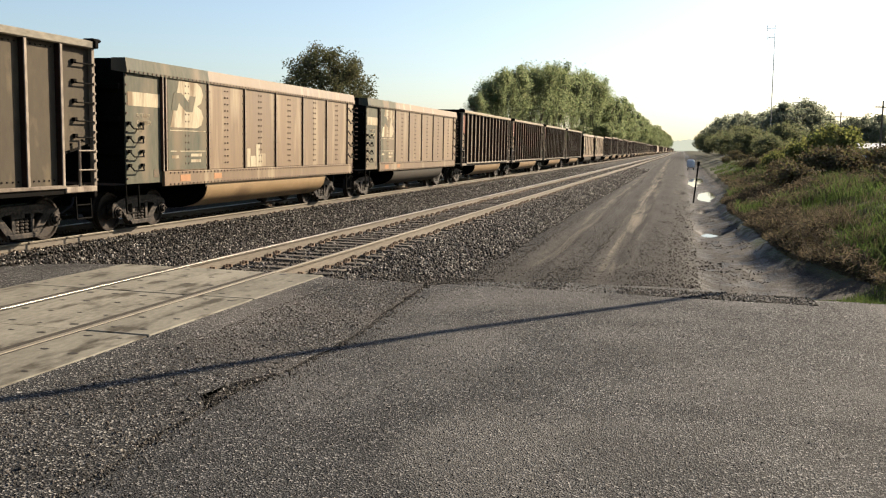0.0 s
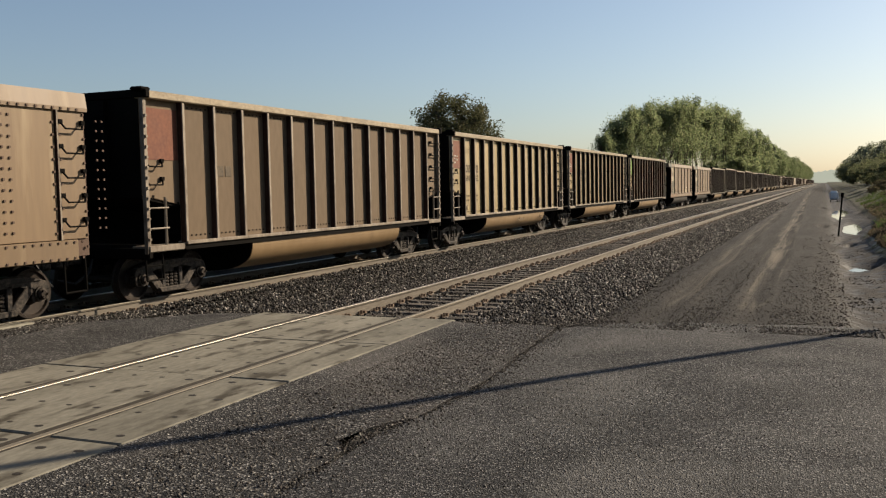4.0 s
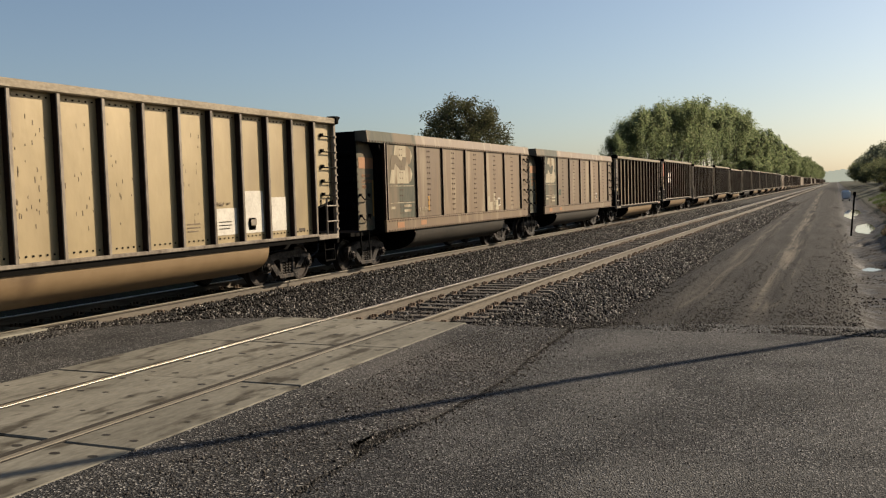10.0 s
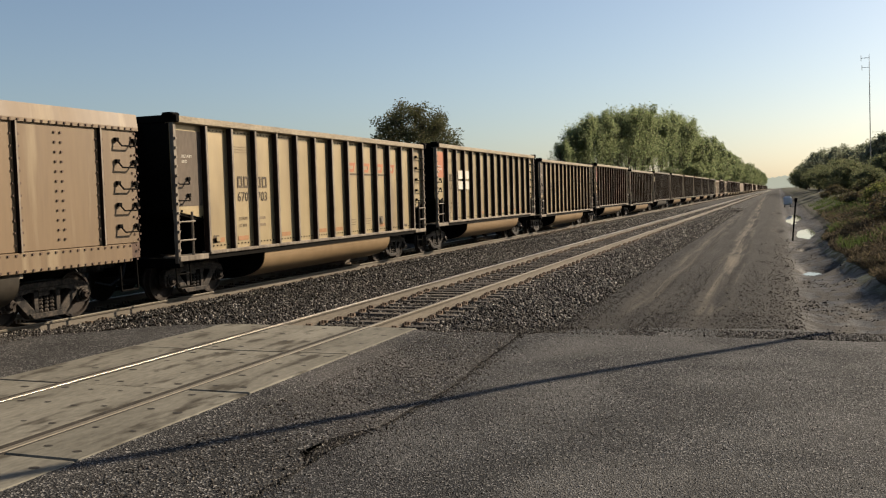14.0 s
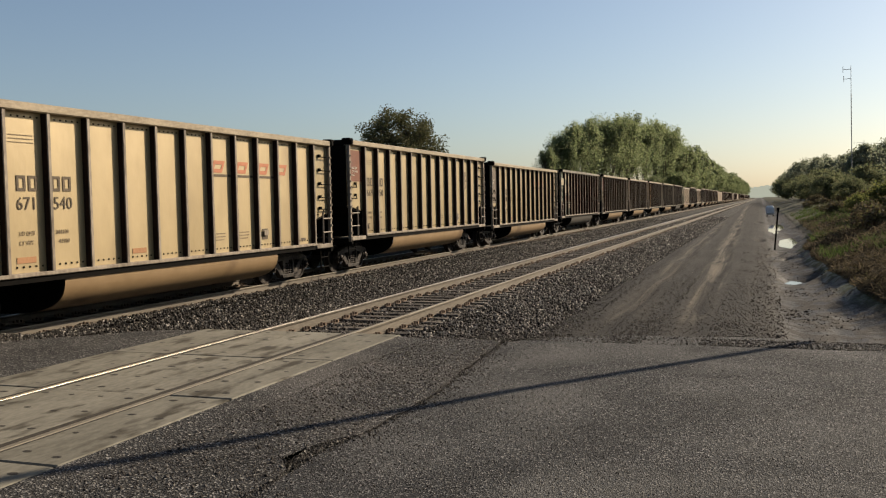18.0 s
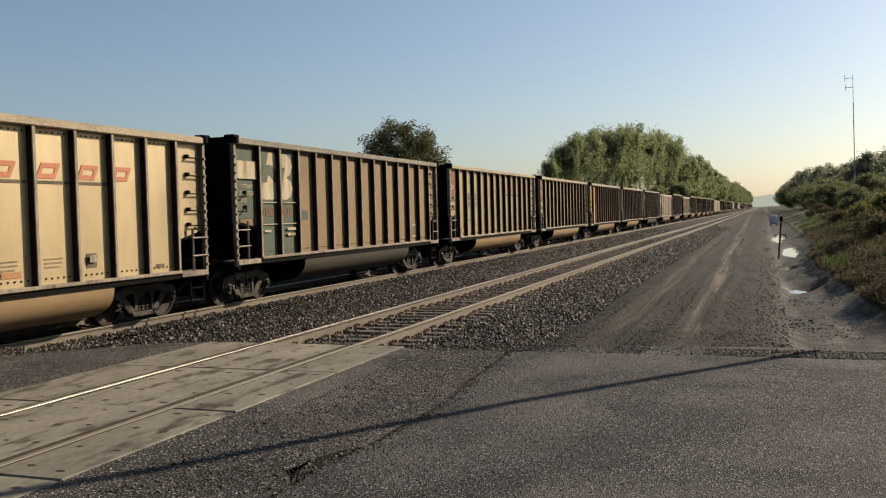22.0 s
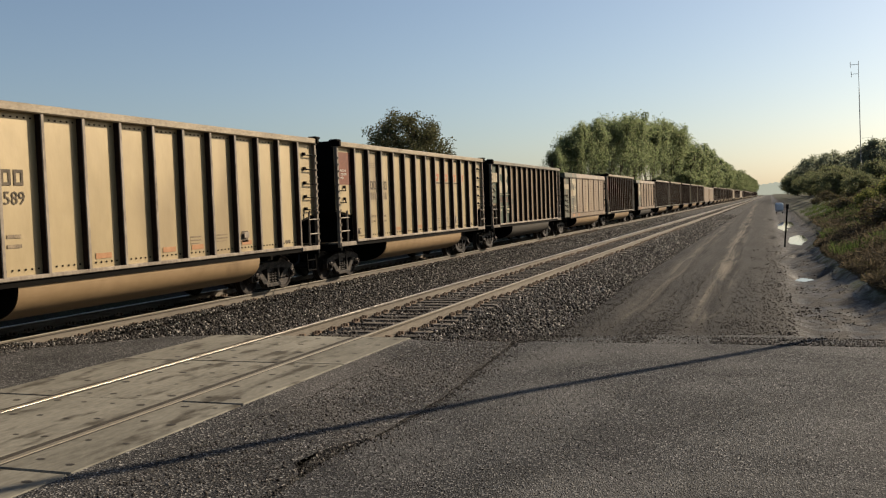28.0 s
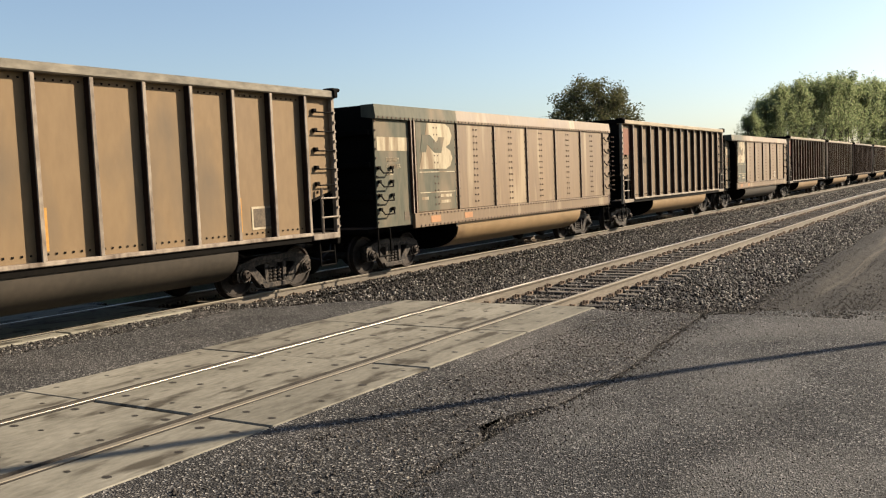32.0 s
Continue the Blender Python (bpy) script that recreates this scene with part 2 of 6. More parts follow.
M = {
    "asphalt": asphalt("worn_asphalt", (0.0363, 0.0361, 0.0363), (0.218, 0.21, 0.201), (0.121, 0.116, 0.108), 0.46),
    "asphalt_old": asphalt("coarse_old_asphalt", (0.0378, 0.037, 0.0363), (0.276, 0.263, 0.245), (0.123, 0.112, 0.101), 0.48, 60, 0.016),
    "concrete": surface("weathered_concrete", (0.088, 0.0814, 0.0649), (0.22, 0.206, 0.168), 1.1, 12, (0.8, 0.95), bump=0.5, stretch=(1.6, 0.6, 1), soft=0.24,
                        third=(0.055, 0.0484, 0.0374), third_scale=2.4, third_cut=0.6, spec=0.12, vary=0.15),
    "pit": surface("painted_recess_dark", (0.015, 0.013, 0.011), (0.04, 0.035, 0.03), 8, 60, bump=0),
    "rail_side": surface("rusted_rail_web", (0.074, 0.0614, 0.0474), (0.141, 0.121, 0.0962), 2, 30, (0.6, 0.85), 0.1, 0.2, stretch=(1, 0.15, 1)),
    "rail_head": surface("polished_rail_head", (0.19, 0.172, 0.145), (0.31, 0.285, 0.245), 2, 20, (0.3, 0.42), 0.85, 0.01, stretch=(6, 0.1, 1)),
    "rail_dull": surface("dull_rail_head", (0.13, 0.113, 0.085), (0.215, 0.19, 0.15), 2, 20, (0.55, 0.7), 0.25, 0.02, stretch=(6, 0.1, 1)),
    "tie": surface("weathered_timber_tie", (0.0259, 0.0215, 0.0178), (0.0962, 0.0799, 0.0629), 3, 40, (0.8, 0.95), bump=0.5, stretch=(0.3, 3, 3), vary=0.3),
    "spike": surface("rusty_fastening", (0.06, 0.042, 0.03), (0.19, 0.14, 0.1), 8, 60, metal=0.3),
    "stone": islands("crushed_stone", [(0.00444, 0.00392, 0.0034), (0.0111, 0.00977, 0.00851), (0.0222, 0.0192, 0.0169), (0.0407, 0.0355, 0.0303), (0.0104, 0.00814, 0.00666), (0.0888, 0.0792, 0.0681), (0.296, 0.274, 0.244)], 0.6),
    "gravel": islands("road_gravel", [(0.0163, 0.0144, 0.0126), (0.0333, 0.0296, 0.0259), (0.0518, 0.0459, 0.04), (0.0814, 0.0725, 0.0636), (0.037, 0.0311, 0.0266), (0.178, 0.163, 0.141)], 0.75),
    "clod": islands("dark_mud_clods", [(0.0148, 0.0126, 0.0105), (0.0252, 0.0211, 0.0178), (0.037, 0.0311, 0.0263), (0.0555, 0.0481, 0.0407)]),
    "bed": surface("ballast_bed", (0.00518, 0.00444, 0.004), (0.0311, 0.0274, 0.0241), 3, 26, (0.85, 0.95), bump=1.0, depth=0.05, mid=0.52),
    "aluminium": surface("dusty_bare_aluminium", (0.205, 0.154, 0.078), (0.315, 0.243, 0.13), 0.6, 4, (0.34, 0.56), 0.25, 0.25, depth=0.025, stretch=(1, 1, 0.5), vary=0.14, spec=0.5, soft=0.3, third=(0.17, 0.123, 0.064), third_scale=0.5, third_cut=0.62),
    "brown": surface("dust_brown_steel", (0.088, 0.0535, 0.0255), (0.145, 0.0935, 0.0455), 0.7, 7, (0.45, 0.7), 0.0, 0.08, stretch=(1, 1.3, 0.16), vary=0.12, spec=0.35, soft=0.24, third=(0.2, 0.148, 0.085), third_scale=1.5, third_cut=0.615),
    "tan_steel": surface("golden_dusted_steel", (0.114, 0.0737, 0.0372), (0.171, 0.116, 0.0608), 0.6, 7, (0.6, 0.85), 0.0, 0.06, stretch=(1, 1, 0.45), vary=0.1, spec=0.2, soft=0.26, third=(0.0988, 0.0722, 0.0456), third_scale=0.6, third_cut=0.6),
    "rust_brown": surface("dull_maroon_steel", (0.0517, 0.0304, 0.0219), (0.1, 0.0632, 0.045), 0.8, 12, (0.6, 0.85), 0.0, 0.08, stretch=(1, 1, 0.3), vary=0.2),
    "rib_metal": surface("scuffed_rib_metal", (0.0798, 0.0608, 0.0441), (0.258, 0.217, 0.167), 2.2, 14, (0.45, 0.7), 0.0, 0.1, stretch=(1, 1, 0.35), vary=0.15),
    "chord": surface("dented_top_chord", (0.152, 0.118, 0.0731), (0.281, 0.23, 0.157), 2.5, 20, (0.4, 0.65), 0.0, 0.3, depth=0.02, stretch=(1, 0.5, 1)),
    "green_paint": surface("faded_green_paint", (0.041, 0.0433, 0.0289), (0.0836, 0.0783, 0.0517), 1.2, 10, (0.6, 0.85), 0, 0.08, stretch=(1, 1, 0.3), third=(0.125, 0.095, 0.0593), third_scale=0.9, third_cut=0.52),
    "deep_green": surface("dusty_dark_green_paint", (0.034, 0.045, 0.029), (0.062, 0.076, 0.05), 1.2, 10, (0.6, 0.85), 0, 0.06, stretch=(1, 1, 0.3)),
    "umber": surface("dusty_umber_paint", (0.062, 0.046, 0.033), (0.105, 0.08, 0.059), 1.5, 12, (0.6, 0.8), 0, 0.05, stretch=(1, 1, 0.4)),
    "cream": surface("chalky_cream_paint", (0.228, 0.182, 0.118), (0.38, 0.334, 0.236), 2, 15, (0.7, 0.9), 0, 0.05, stretch=(1, 2.2, 0.35), third=(0.152, 0.11, 0.0669), third_scale=1.3, third_cut=0.56),
    "red_paint": surface("faded_oxide_red_paint", (0.0958, 0.0337, 0.0197), (0.152, 0.0591, 0.0337), 2, 15, (0.6, 0.85), 0, 0.05),
    "bright_green": surface("leaf_green_paint", (0.0988, 0.182, 0.0304), (0.152, 0.251, 0.0532), 2, 15, (0.6, 0.8), 0, 0.05),
    "orange_paint": surface("amber_paint", (0.281, 0.135, 0.0225), (0.371, 0.202, 0.045), 2, 15, (0.6, 0.8), 0, 0.05),
    "orange_red": surface("orange_red_paint", (0.29, 0.105, 0.055), (0.38, 0.155, 0.08), 2, 15, (0.6, 0.8), 0, 0.03),
    "tan_dull": surface("dull_tan_dusted_metal", (0.0935, 0.0654, 0.0399), (0.147, 0.106, 0.0686), 0.6, 8, (0.65, 0.85), 0.0, 0.05, stretch=(1, 1, 0.4), vary=0.12, spec=0.15, soft=0.25),
    "steel_chord": surface("chipped_dark_chord", (0.0562, 0.0478, 0.0337), (0.185, 0.163, 0.124), 2.2, 12, (0.5, 0.8), 0.0, 0.3, depth=0.02, stretch=(1, 0.4, 1)),
    "rib_worn": surface("chipped_steel_rib", (0.0646, 0.0456, 0.0319), (0.251, 0.209, 0.163), 1.8, 10, (0.5, 0.75), 0.0, 0.1, stretch=(1, 1, 0.5), vary=0.15),
    "sticker": surface("sunbleached_orange_film", (0.236, 0.112, 0.0506), (0.309, 0.163, 0.079), 3, 20, (0.6, 0.8), 0, 0.03),
    # Flanks of ribs and joints: darker than the faces, their shade put into the colour.
    "rib_flank": surface("shade_dark_rib_flank", (0.0112, 0.00665, 0.0049), (0.0294, 0.0175, 0.0123), 2, 14, (0.8, 0.95), 0, 0.05, spec=0.08),
    "rib_flank_brown": surface("shade_brown_rib_flank", (0.021, 0.0119, 0.0084), (0.0525, 0.0294, 0.021), 2, 14, (0.8, 0.95), 0, 0.05, spec=0.08),
    "sooty": surface("sooty_olive_steel", (0.038, 0.0304, 0.0213), (0.0669, 0.054, 0.038), 0.6, 8, (0.7, 0.9), 0.0, 0.05, stretch=(1, 1, 0.5), vary=0.1, spec=0.12, soft=0.25, third=(0.0912, 0.0722, 0.0471), third_scale=1.8, third_cut=0.64),
    "ink": surface("dark_stencil_paint", (0.05, 0.039, 0.028), (0.12, 0.092, 0.062), 4, 30, (0.7, 0.9), 0, 0.0),
    "faint_ink": surface("worn_stencil_paint", (0.09, 0.068, 0.046), (0.24, 0.185, 0.12), 5, 30, (0.7, 0.9), 0, 0.0),
    "white": surface("dusty_white_paint", (0.417, 0.379, 0.319), (0.57, 0.532, 0.455), 3, 20, (0.7, 0.9), 0, 0.05),
    # Near-black: own black and soot of steel parts, plus shade of ends and undersides.
    "black_steel": surface("soot_shade_black_steel", (0.00175, 0.00154, 0.00133), (0.0063, 0.00525, 0.0042), 1.5, 14, (0.8, 0.95), 0, 0.1, spec=0.05),
    "truck_steel": surface("grimy_cast_steel", (0.0056, 0.0042, 0.0035), (0.0665, 0.0532, 0.042), 4.5, 18, (0.45, 0.8), 0.15, 0.25, soft=0.12, mid=0.54),
    "wheel_steel": surface("worn_wheel_steel", (0.010, 0.0075, 0.006), (0.03, 0.022, 0.017), 2.5, 18, (0.45, 0.7), 0.4, 0.1),
    "belly_gold": surface("dusty_tub_aluminium", (0.165, 0.107, 0.052), (0.25, 0.17, 0.09), 0.5, 6, (0.45, 0.65), 0.15, 0.06, depth=0.02, stretch=(1, 0.5, 0.5), vary=0.1, spec=0.3, soft=0.25, third=(0.12, 0.076, 0.039), third_scale=1.3, third_cut=0.66),
    "belly_dark": surface("grey_brown_tub_steel", (0.021, 0.0175, 0.0126), (0.0406, 0.0322, 0.0231), 0.6, 8, (0.6, 0.85), 0.05, 0.05, vary=0.1),
    "bark": surface("grey_bark", (0.037, 0.0296, 0.0222), (0.118, 0.0962, 0.074), 3, 25, (0.85, 0.95), bump=0.6, depth=0.03, stretch=(3, 3, 0.5)),
    "leaf_dark": islands("dark_spring_leaves", [(0.046, 0.0497, 0.0248), (0.069, 0.0736, 0.0331), (0.092, 0.092, 0.046), (0.11, 0.0938, 0.0552)], translucent=0.4),
    "leaf_brown": islands("budding_brown_twigs", [(0.056, 0.0448, 0.0291), (0.0952, 0.0728, 0.047), (0.134, 0.112, 0.0616), (0.0952, 0.101, 0.0392)], translucent=0.3),
    # Olive and fresh leaf colours are lifted a little for haze.
    "leaf_olive": islands("olive_spring_leaves", [(0.078, 0.0936, 0.0468), (0.104, 0.122, 0.0603), (0.135, 0.143, 0.0749), (0.146, 0.135, 0.0832)], translucent=0.6),
    "leaf_fresh": islands("fresh_spring_leaves", [(0.11, 0.14, 0.0702), (0.16, 0.196, 0.0923), (0.216, 0.25, 0.12), (0.201, 0.205, 0.125)], translucent=0.65),
    "leaf_yellow": islands("yellow_green_leaves", [(0.081, 0.0994, 0.0324), (0.119, 0.135, 0.0389), (0.162, 0.165, 0.0518), (0.108, 0.108, 0.0432)], translucent=0.5),
    # Leaves of the far right-hand trees: haze put into a paler colour.
    "leaf_hazed": islands("haze_paled_leaves", [(0.128, 0.15, 0.102), (0.167, 0.188, 0.128), (0.206, 0.223, 0.153), (0.212, 0.209, 0.161)], translucent=0.65),
    "straw": islands("dry_weed_stalks", [(0.04, 0.033, 0.0235), (0.0799, 0.065, 0.0437), (0.123, 0.101, 0.0693), (0.0293, 0.024, 0.0181), (0.0693, 0.0639, 0.032)], translucent=0.5),
    "blade": islands("green_grass_blades", [(0.0272, 0.0449, 0.0122), (0.0462, 0.0734, 0.0198), (0.068, 0.0984, 0.0286), (0.0782, 0.0888, 0.0381)], translucent=0.5),
    "pole": surface("weathered_pole_timber", (0.0518, 0.0407, 0.0333), (0.126, 0.104, 0.0814), 2, 30, (0.8, 0.95), bump=0.3, stretch=(3, 3, 0.3)),
    "mast_steel": surface("galvanised_mast_steel", (0.18, 0.17, 0.16), (0.3, 0.29, 0.27), 2, 30, (0.5, 0.7), 0.5, 0.05),
    "cable": surface("black_cable_sheath", (0.0111, 0.0111, 0.0111), (0.0259, 0.0259, 0.0259), 3, 30, (0.6, 0.8), 0, 0.0),
    "silver": surface("painted_silver_case", (0.45, 0.45, 0.44), (0.62, 0.62, 0.6), 3, 20, (0.4, 0.6), 0.3, 0.05),
    "wall_pale": surface("pale_shed_cladding", (0.5, 0.5, 0.5), (0.66, 0.66, 0.65), 1, 10, (0.6, 0.8), 0, 0.05),
}


# ---- mesh helpers ----
def box(bm, x0, x1, y0, y1, z0, z1, bevel=0.0):
    """A box, its long edges eased where bevel is given."""
    vs = [bm.verts.new(p) for p in ((x0, y0, z0), (x1, y0, z0), (x1, y1, z0), (x0, y1, z0),
                                    (x0, y0, z1), (x1, y0, z1), (x1, y1, z1), (x0, y1, z1))]
    fs = [bm.faces.new([vs[i] for i in f]) for f in ((0, 3, 2, 1), (4, 5, 6, 7), (0, 1, 5, 4), (1, 2, 6, 5), (2, 3, 7, 6), (3, 0, 4, 7))]
    if bevel:
        es = list({e for f in fs for e in f.edges})
        bmesh.ops.bevel(bm, geom=es, offset=bevel, segments=1, affect="EDGES")
    return bm


def tube(bm, a, b, r0, r1=None, sides=8, cap=True):
    """A round bar from a to b, tapering from r0 to r1."""
    a, b = Vector(a), Vector(b)
    r1 = r0 if r1 is None else r1
    q = (b - a).to_track_quat("Z", "Y")
    rings = []
    for p, r in ((a, r0), (b, r1)):
        rings.append([bm.verts.new(p + q @ Vector((r * math.cos(k * math.tau / sides), r * math.sin(k * math.tau / sides), 0))) for k in range(sides)])
    for k in range(sides):
        bm.faces.new((rings[0][k], rings[0][(k + 1) % sides], rings[1][(k + 1) % sides], rings[1][k]))
    if cap:
        bm.faces.new(rings[0][::-1])
        bm.faces.new(rings[1])
    return bm


def rod(bm, points, r, sides=6):
    for a, b in zip(points, points[1:]):
        tube(bm, a, b, r, sides=sides)
    return bm


def prism(bm, outline, y0, y1, closed=True):
    """An outline in x and z, drawn along y."""
    a = [bm.verts.new((x, y0, z)) for x, z in outline]
    b = [bm.verts.new((x, y1, z)) for x, z in outline]
    k = len(outline)
    for i in range(k if closed else k - 1):
        bm.faces.new((a[i], b[i], b[(i + 1) % k], a[(i + 1) % k]))
    if closed:
        bm.faces.new(a)
        bm.faces.new(b[::-1])
    return bm


def plate(bm, outline, x0, x1):
    """An outline in y and z, with its thickness along x."""
    a = [bm.verts.new((x0, y, z)) for y, z in outline]
    b = [bm.verts.new((x1, y, z)) for y, z in outline]
    k = len(outline)
    for i in range(k):
        bm.faces.new((a[i], a[(i + 1) % k], b[(i + 1) % k], b[i]))
    bm.faces.new(a[::-1])
    bm.faces.new(b)
    return bm


def mesh_of(name, bm, material, smooth=False):
    bmesh.ops.recalc_face_normals(bm, faces=bm.faces)
    me = bpy.data.meshes.new(name)
    bm.to_mesh(me)
    bm.free()
    me.materials.append(material)
    if smooth:
        me.polygons.foreach_set("use_smooth", [True] * len(me.polygons))
    return me


def part(name, bm, material, parent=None, label="", smooth=False):
    """One mesh object, from a bmesh or from a mesh that is shared, under its thing."""
    me = bm if isinstance(bm, bpy.types.Mesh) else mesh_of(name, bm, material, smooth)
    ob = new(name, me)
    ob.parent = parent
    return tagged(ob, label)


def thing(name, at, label, category, group=""):
    ob = new(name)
    ob.empty_display_size = 0.2
    ob.matrix_basis = at
    return tagged(ob, label, category, group)


def soup(name, verts, faces, material, smooth=False):
    """A mesh from arrays: verts (n, 3), faces (m, 3 or 4)."""
    me = bpy.data.meshes.new(name)
    verts, faces = np.asarray(verts, np.float32), np.asarray(faces, np.int32)
    me.vertices.add(len(verts))
    me.vertices.foreach_set("co", verts.ravel())
    me.loops.add(faces.size)
    me.loops.foreach_set("vertex_index", faces.ravel())
    me.polygons.add(len(faces))
    me.polygons.foreach_set("loop_start", np.arange(0, faces.size, faces.shape[1], dtype=np.int32))
    me.update(calc_edges=True)
    me.validate()
    me.materials.append(material)
    if smooth:
        me.polygons.foreach_set("use_smooth", [True] * len(me.polygons))
    return me


def smooth_step(a, b, v):
    u = np.clip((np.asarray(v, float) - a) / (b - a), 0, 1)
    return u * u * (3 - 2 * u)


# ---- the lie of the land ----
NEAR_X, MAIN_X = -7.0, -13.16      # centres of the two tracks
HALF_GAUGE = 0.815                 # centre of the track to the middle of a rail head
ROAD_Z, EDGE_Y = -0.05, 13.7       # asphalt level and its far edge


def wave(x, y, s, k=0.0):
    """Smooth uneven swell, about -1 to 1."""
    return (np.sin(x * 1.3 * s + 1.7 * k + np.sin(y * 0.9 * s + k)) + np.sin(y * 1.1 * s - 0.6 * k + 1.3 * np.sin(x * 0.7 * s))) / 2


# standing water: centre and half-widths of each puddle
PUDDLES = ((1.06, 28.1, 0.42, 0.95), (1.30, 52.0, 0.55, 6.2), (1.05, 77.0, 0.62, 12.0), (-0.07, 52.0, 0.20, 1.7), (-0.2, 87.2, 0.26, 1.6), (0.9, 36.5, 0.14, 0.5))
WATER_Z = -0.47


def bank_foot(y):
    """Where the bank rises from the ditch."""
    return np.interp(y, [13, 16, 17.7, 19, 21, 26, 33, 40, 46, 53, 90, 200], [3.4, 2.9, 2.55, 2.15, 1.85, 1.68, 1.45, 1.4, 1.95, 2.5, 2.5, 2.6]) + 0.05 * np.sin(y * 1.1) + 0.025 * np.sin(y * 3.1 + 1)


def land(x, y):
    """Height of the bare ground."""
    x, y = np.asarray(x, float), np.asarray(y, float)
    past = smooth_step(13.4, 16.0, y)
    z = np.full(np.broadcast(x, y).shape, -0.15) + 0.0 * x
    z = z - 0.06 * past + 0.03 * wave(x, y, 0.8) * past
    # wheel ruts of the dirt road, drifting away from the ditch with distance
    drift = 0.010 * np.clip(y - 20, -8, 120)
    for c in (-1.24, -2.62):
        u = x - c + drift - 0.08 * np.sin(y * 0.23)
        z = z - past * (0.05 * np.exp(-(u / 0.2) ** 2) - 0.025 * np.exp(-((np.abs(u) - 0.34) / 0.12) ** 2)) * (1 + 0.4 * np.sin(y * 0.7))
    # muddy ditch, churned into low ridges along its length
    foot = bank_foot(y)
    ditch = past * smooth_step(-0.5, 0.7, x) * (1 - smooth_step(-0.9, 0.25, x - foot))
    churn = 0.05 * wave(x * 2.2, y * 0.5, 0.9, 2) + 0.035 * wave(x * 4.2, y * 0.6, 1.5, 1) + 0.02 * wave(x * 5.5, y * 1.6, 1.2, 6)
    z = z - ditch * (0.20 + churn)
    z = z + past * 0.07 * np.exp(-((x - 0.1 - 0.2 * np.sin(y * 0.5)) / 0.22) ** 2) * (0.6 + 0.6 * wave(x * 2, y, 1.3, 3)) * (y < 45)
    z = np.where(x > -0.8, np.maximum(z, WATER_Z + 0.025), z)
    # hollows that hold water
    for cx, cy, rx, ry in PUDDLES:
        w = past * np.exp(-(((x - cx - 0.25 * rx * np.sin((y - cy) * 2.2 / ry)) / rx) ** 2 + ((y - cy) / ry) ** 2) ** 1.5)
        z = z * (1 - w) + (WATER_Z - 0.06) * w + 0.12 * w * (1 - w) * wave(x * 3, y * 6 / (ry + 2), 1.4, cx)
    # overgrown bank above its undercut foot
    rise = np.clip(x - foot, 0, None)
    top = 1.45 + 0.12 * wave(x, y, 0.12, 5)
    hill = (0.09 + 0.04 * wave(x, y, 1.5, 7)) * smooth_step(0, 0.12, rise) + top * (1 - np.exp(-(rise / 3.3) ** 1.35))
    z = z + past * hill * (1 + 0.12 * wave(x, y, 1.1, 4) * smooth_step(0, 1.2, rise) + 0.05 * wave(x, y, 2.9, 9) * smooth_step(0.3, 1.2, rise))
    # formation under the stone beds
    z = z - 0.30 * smooth_step(-3.3, -4.2, x)
    # low bank added past the line so the view under the cars stays dark
    z = z + 1.35 * smooth_step(-16.3, -18.0, x) * smooth_step(12.5, 16, y)
    # fields fall away on the far side of the line
    z = z - 0.5 * smooth_step(-16.5, -20, x)
    return z


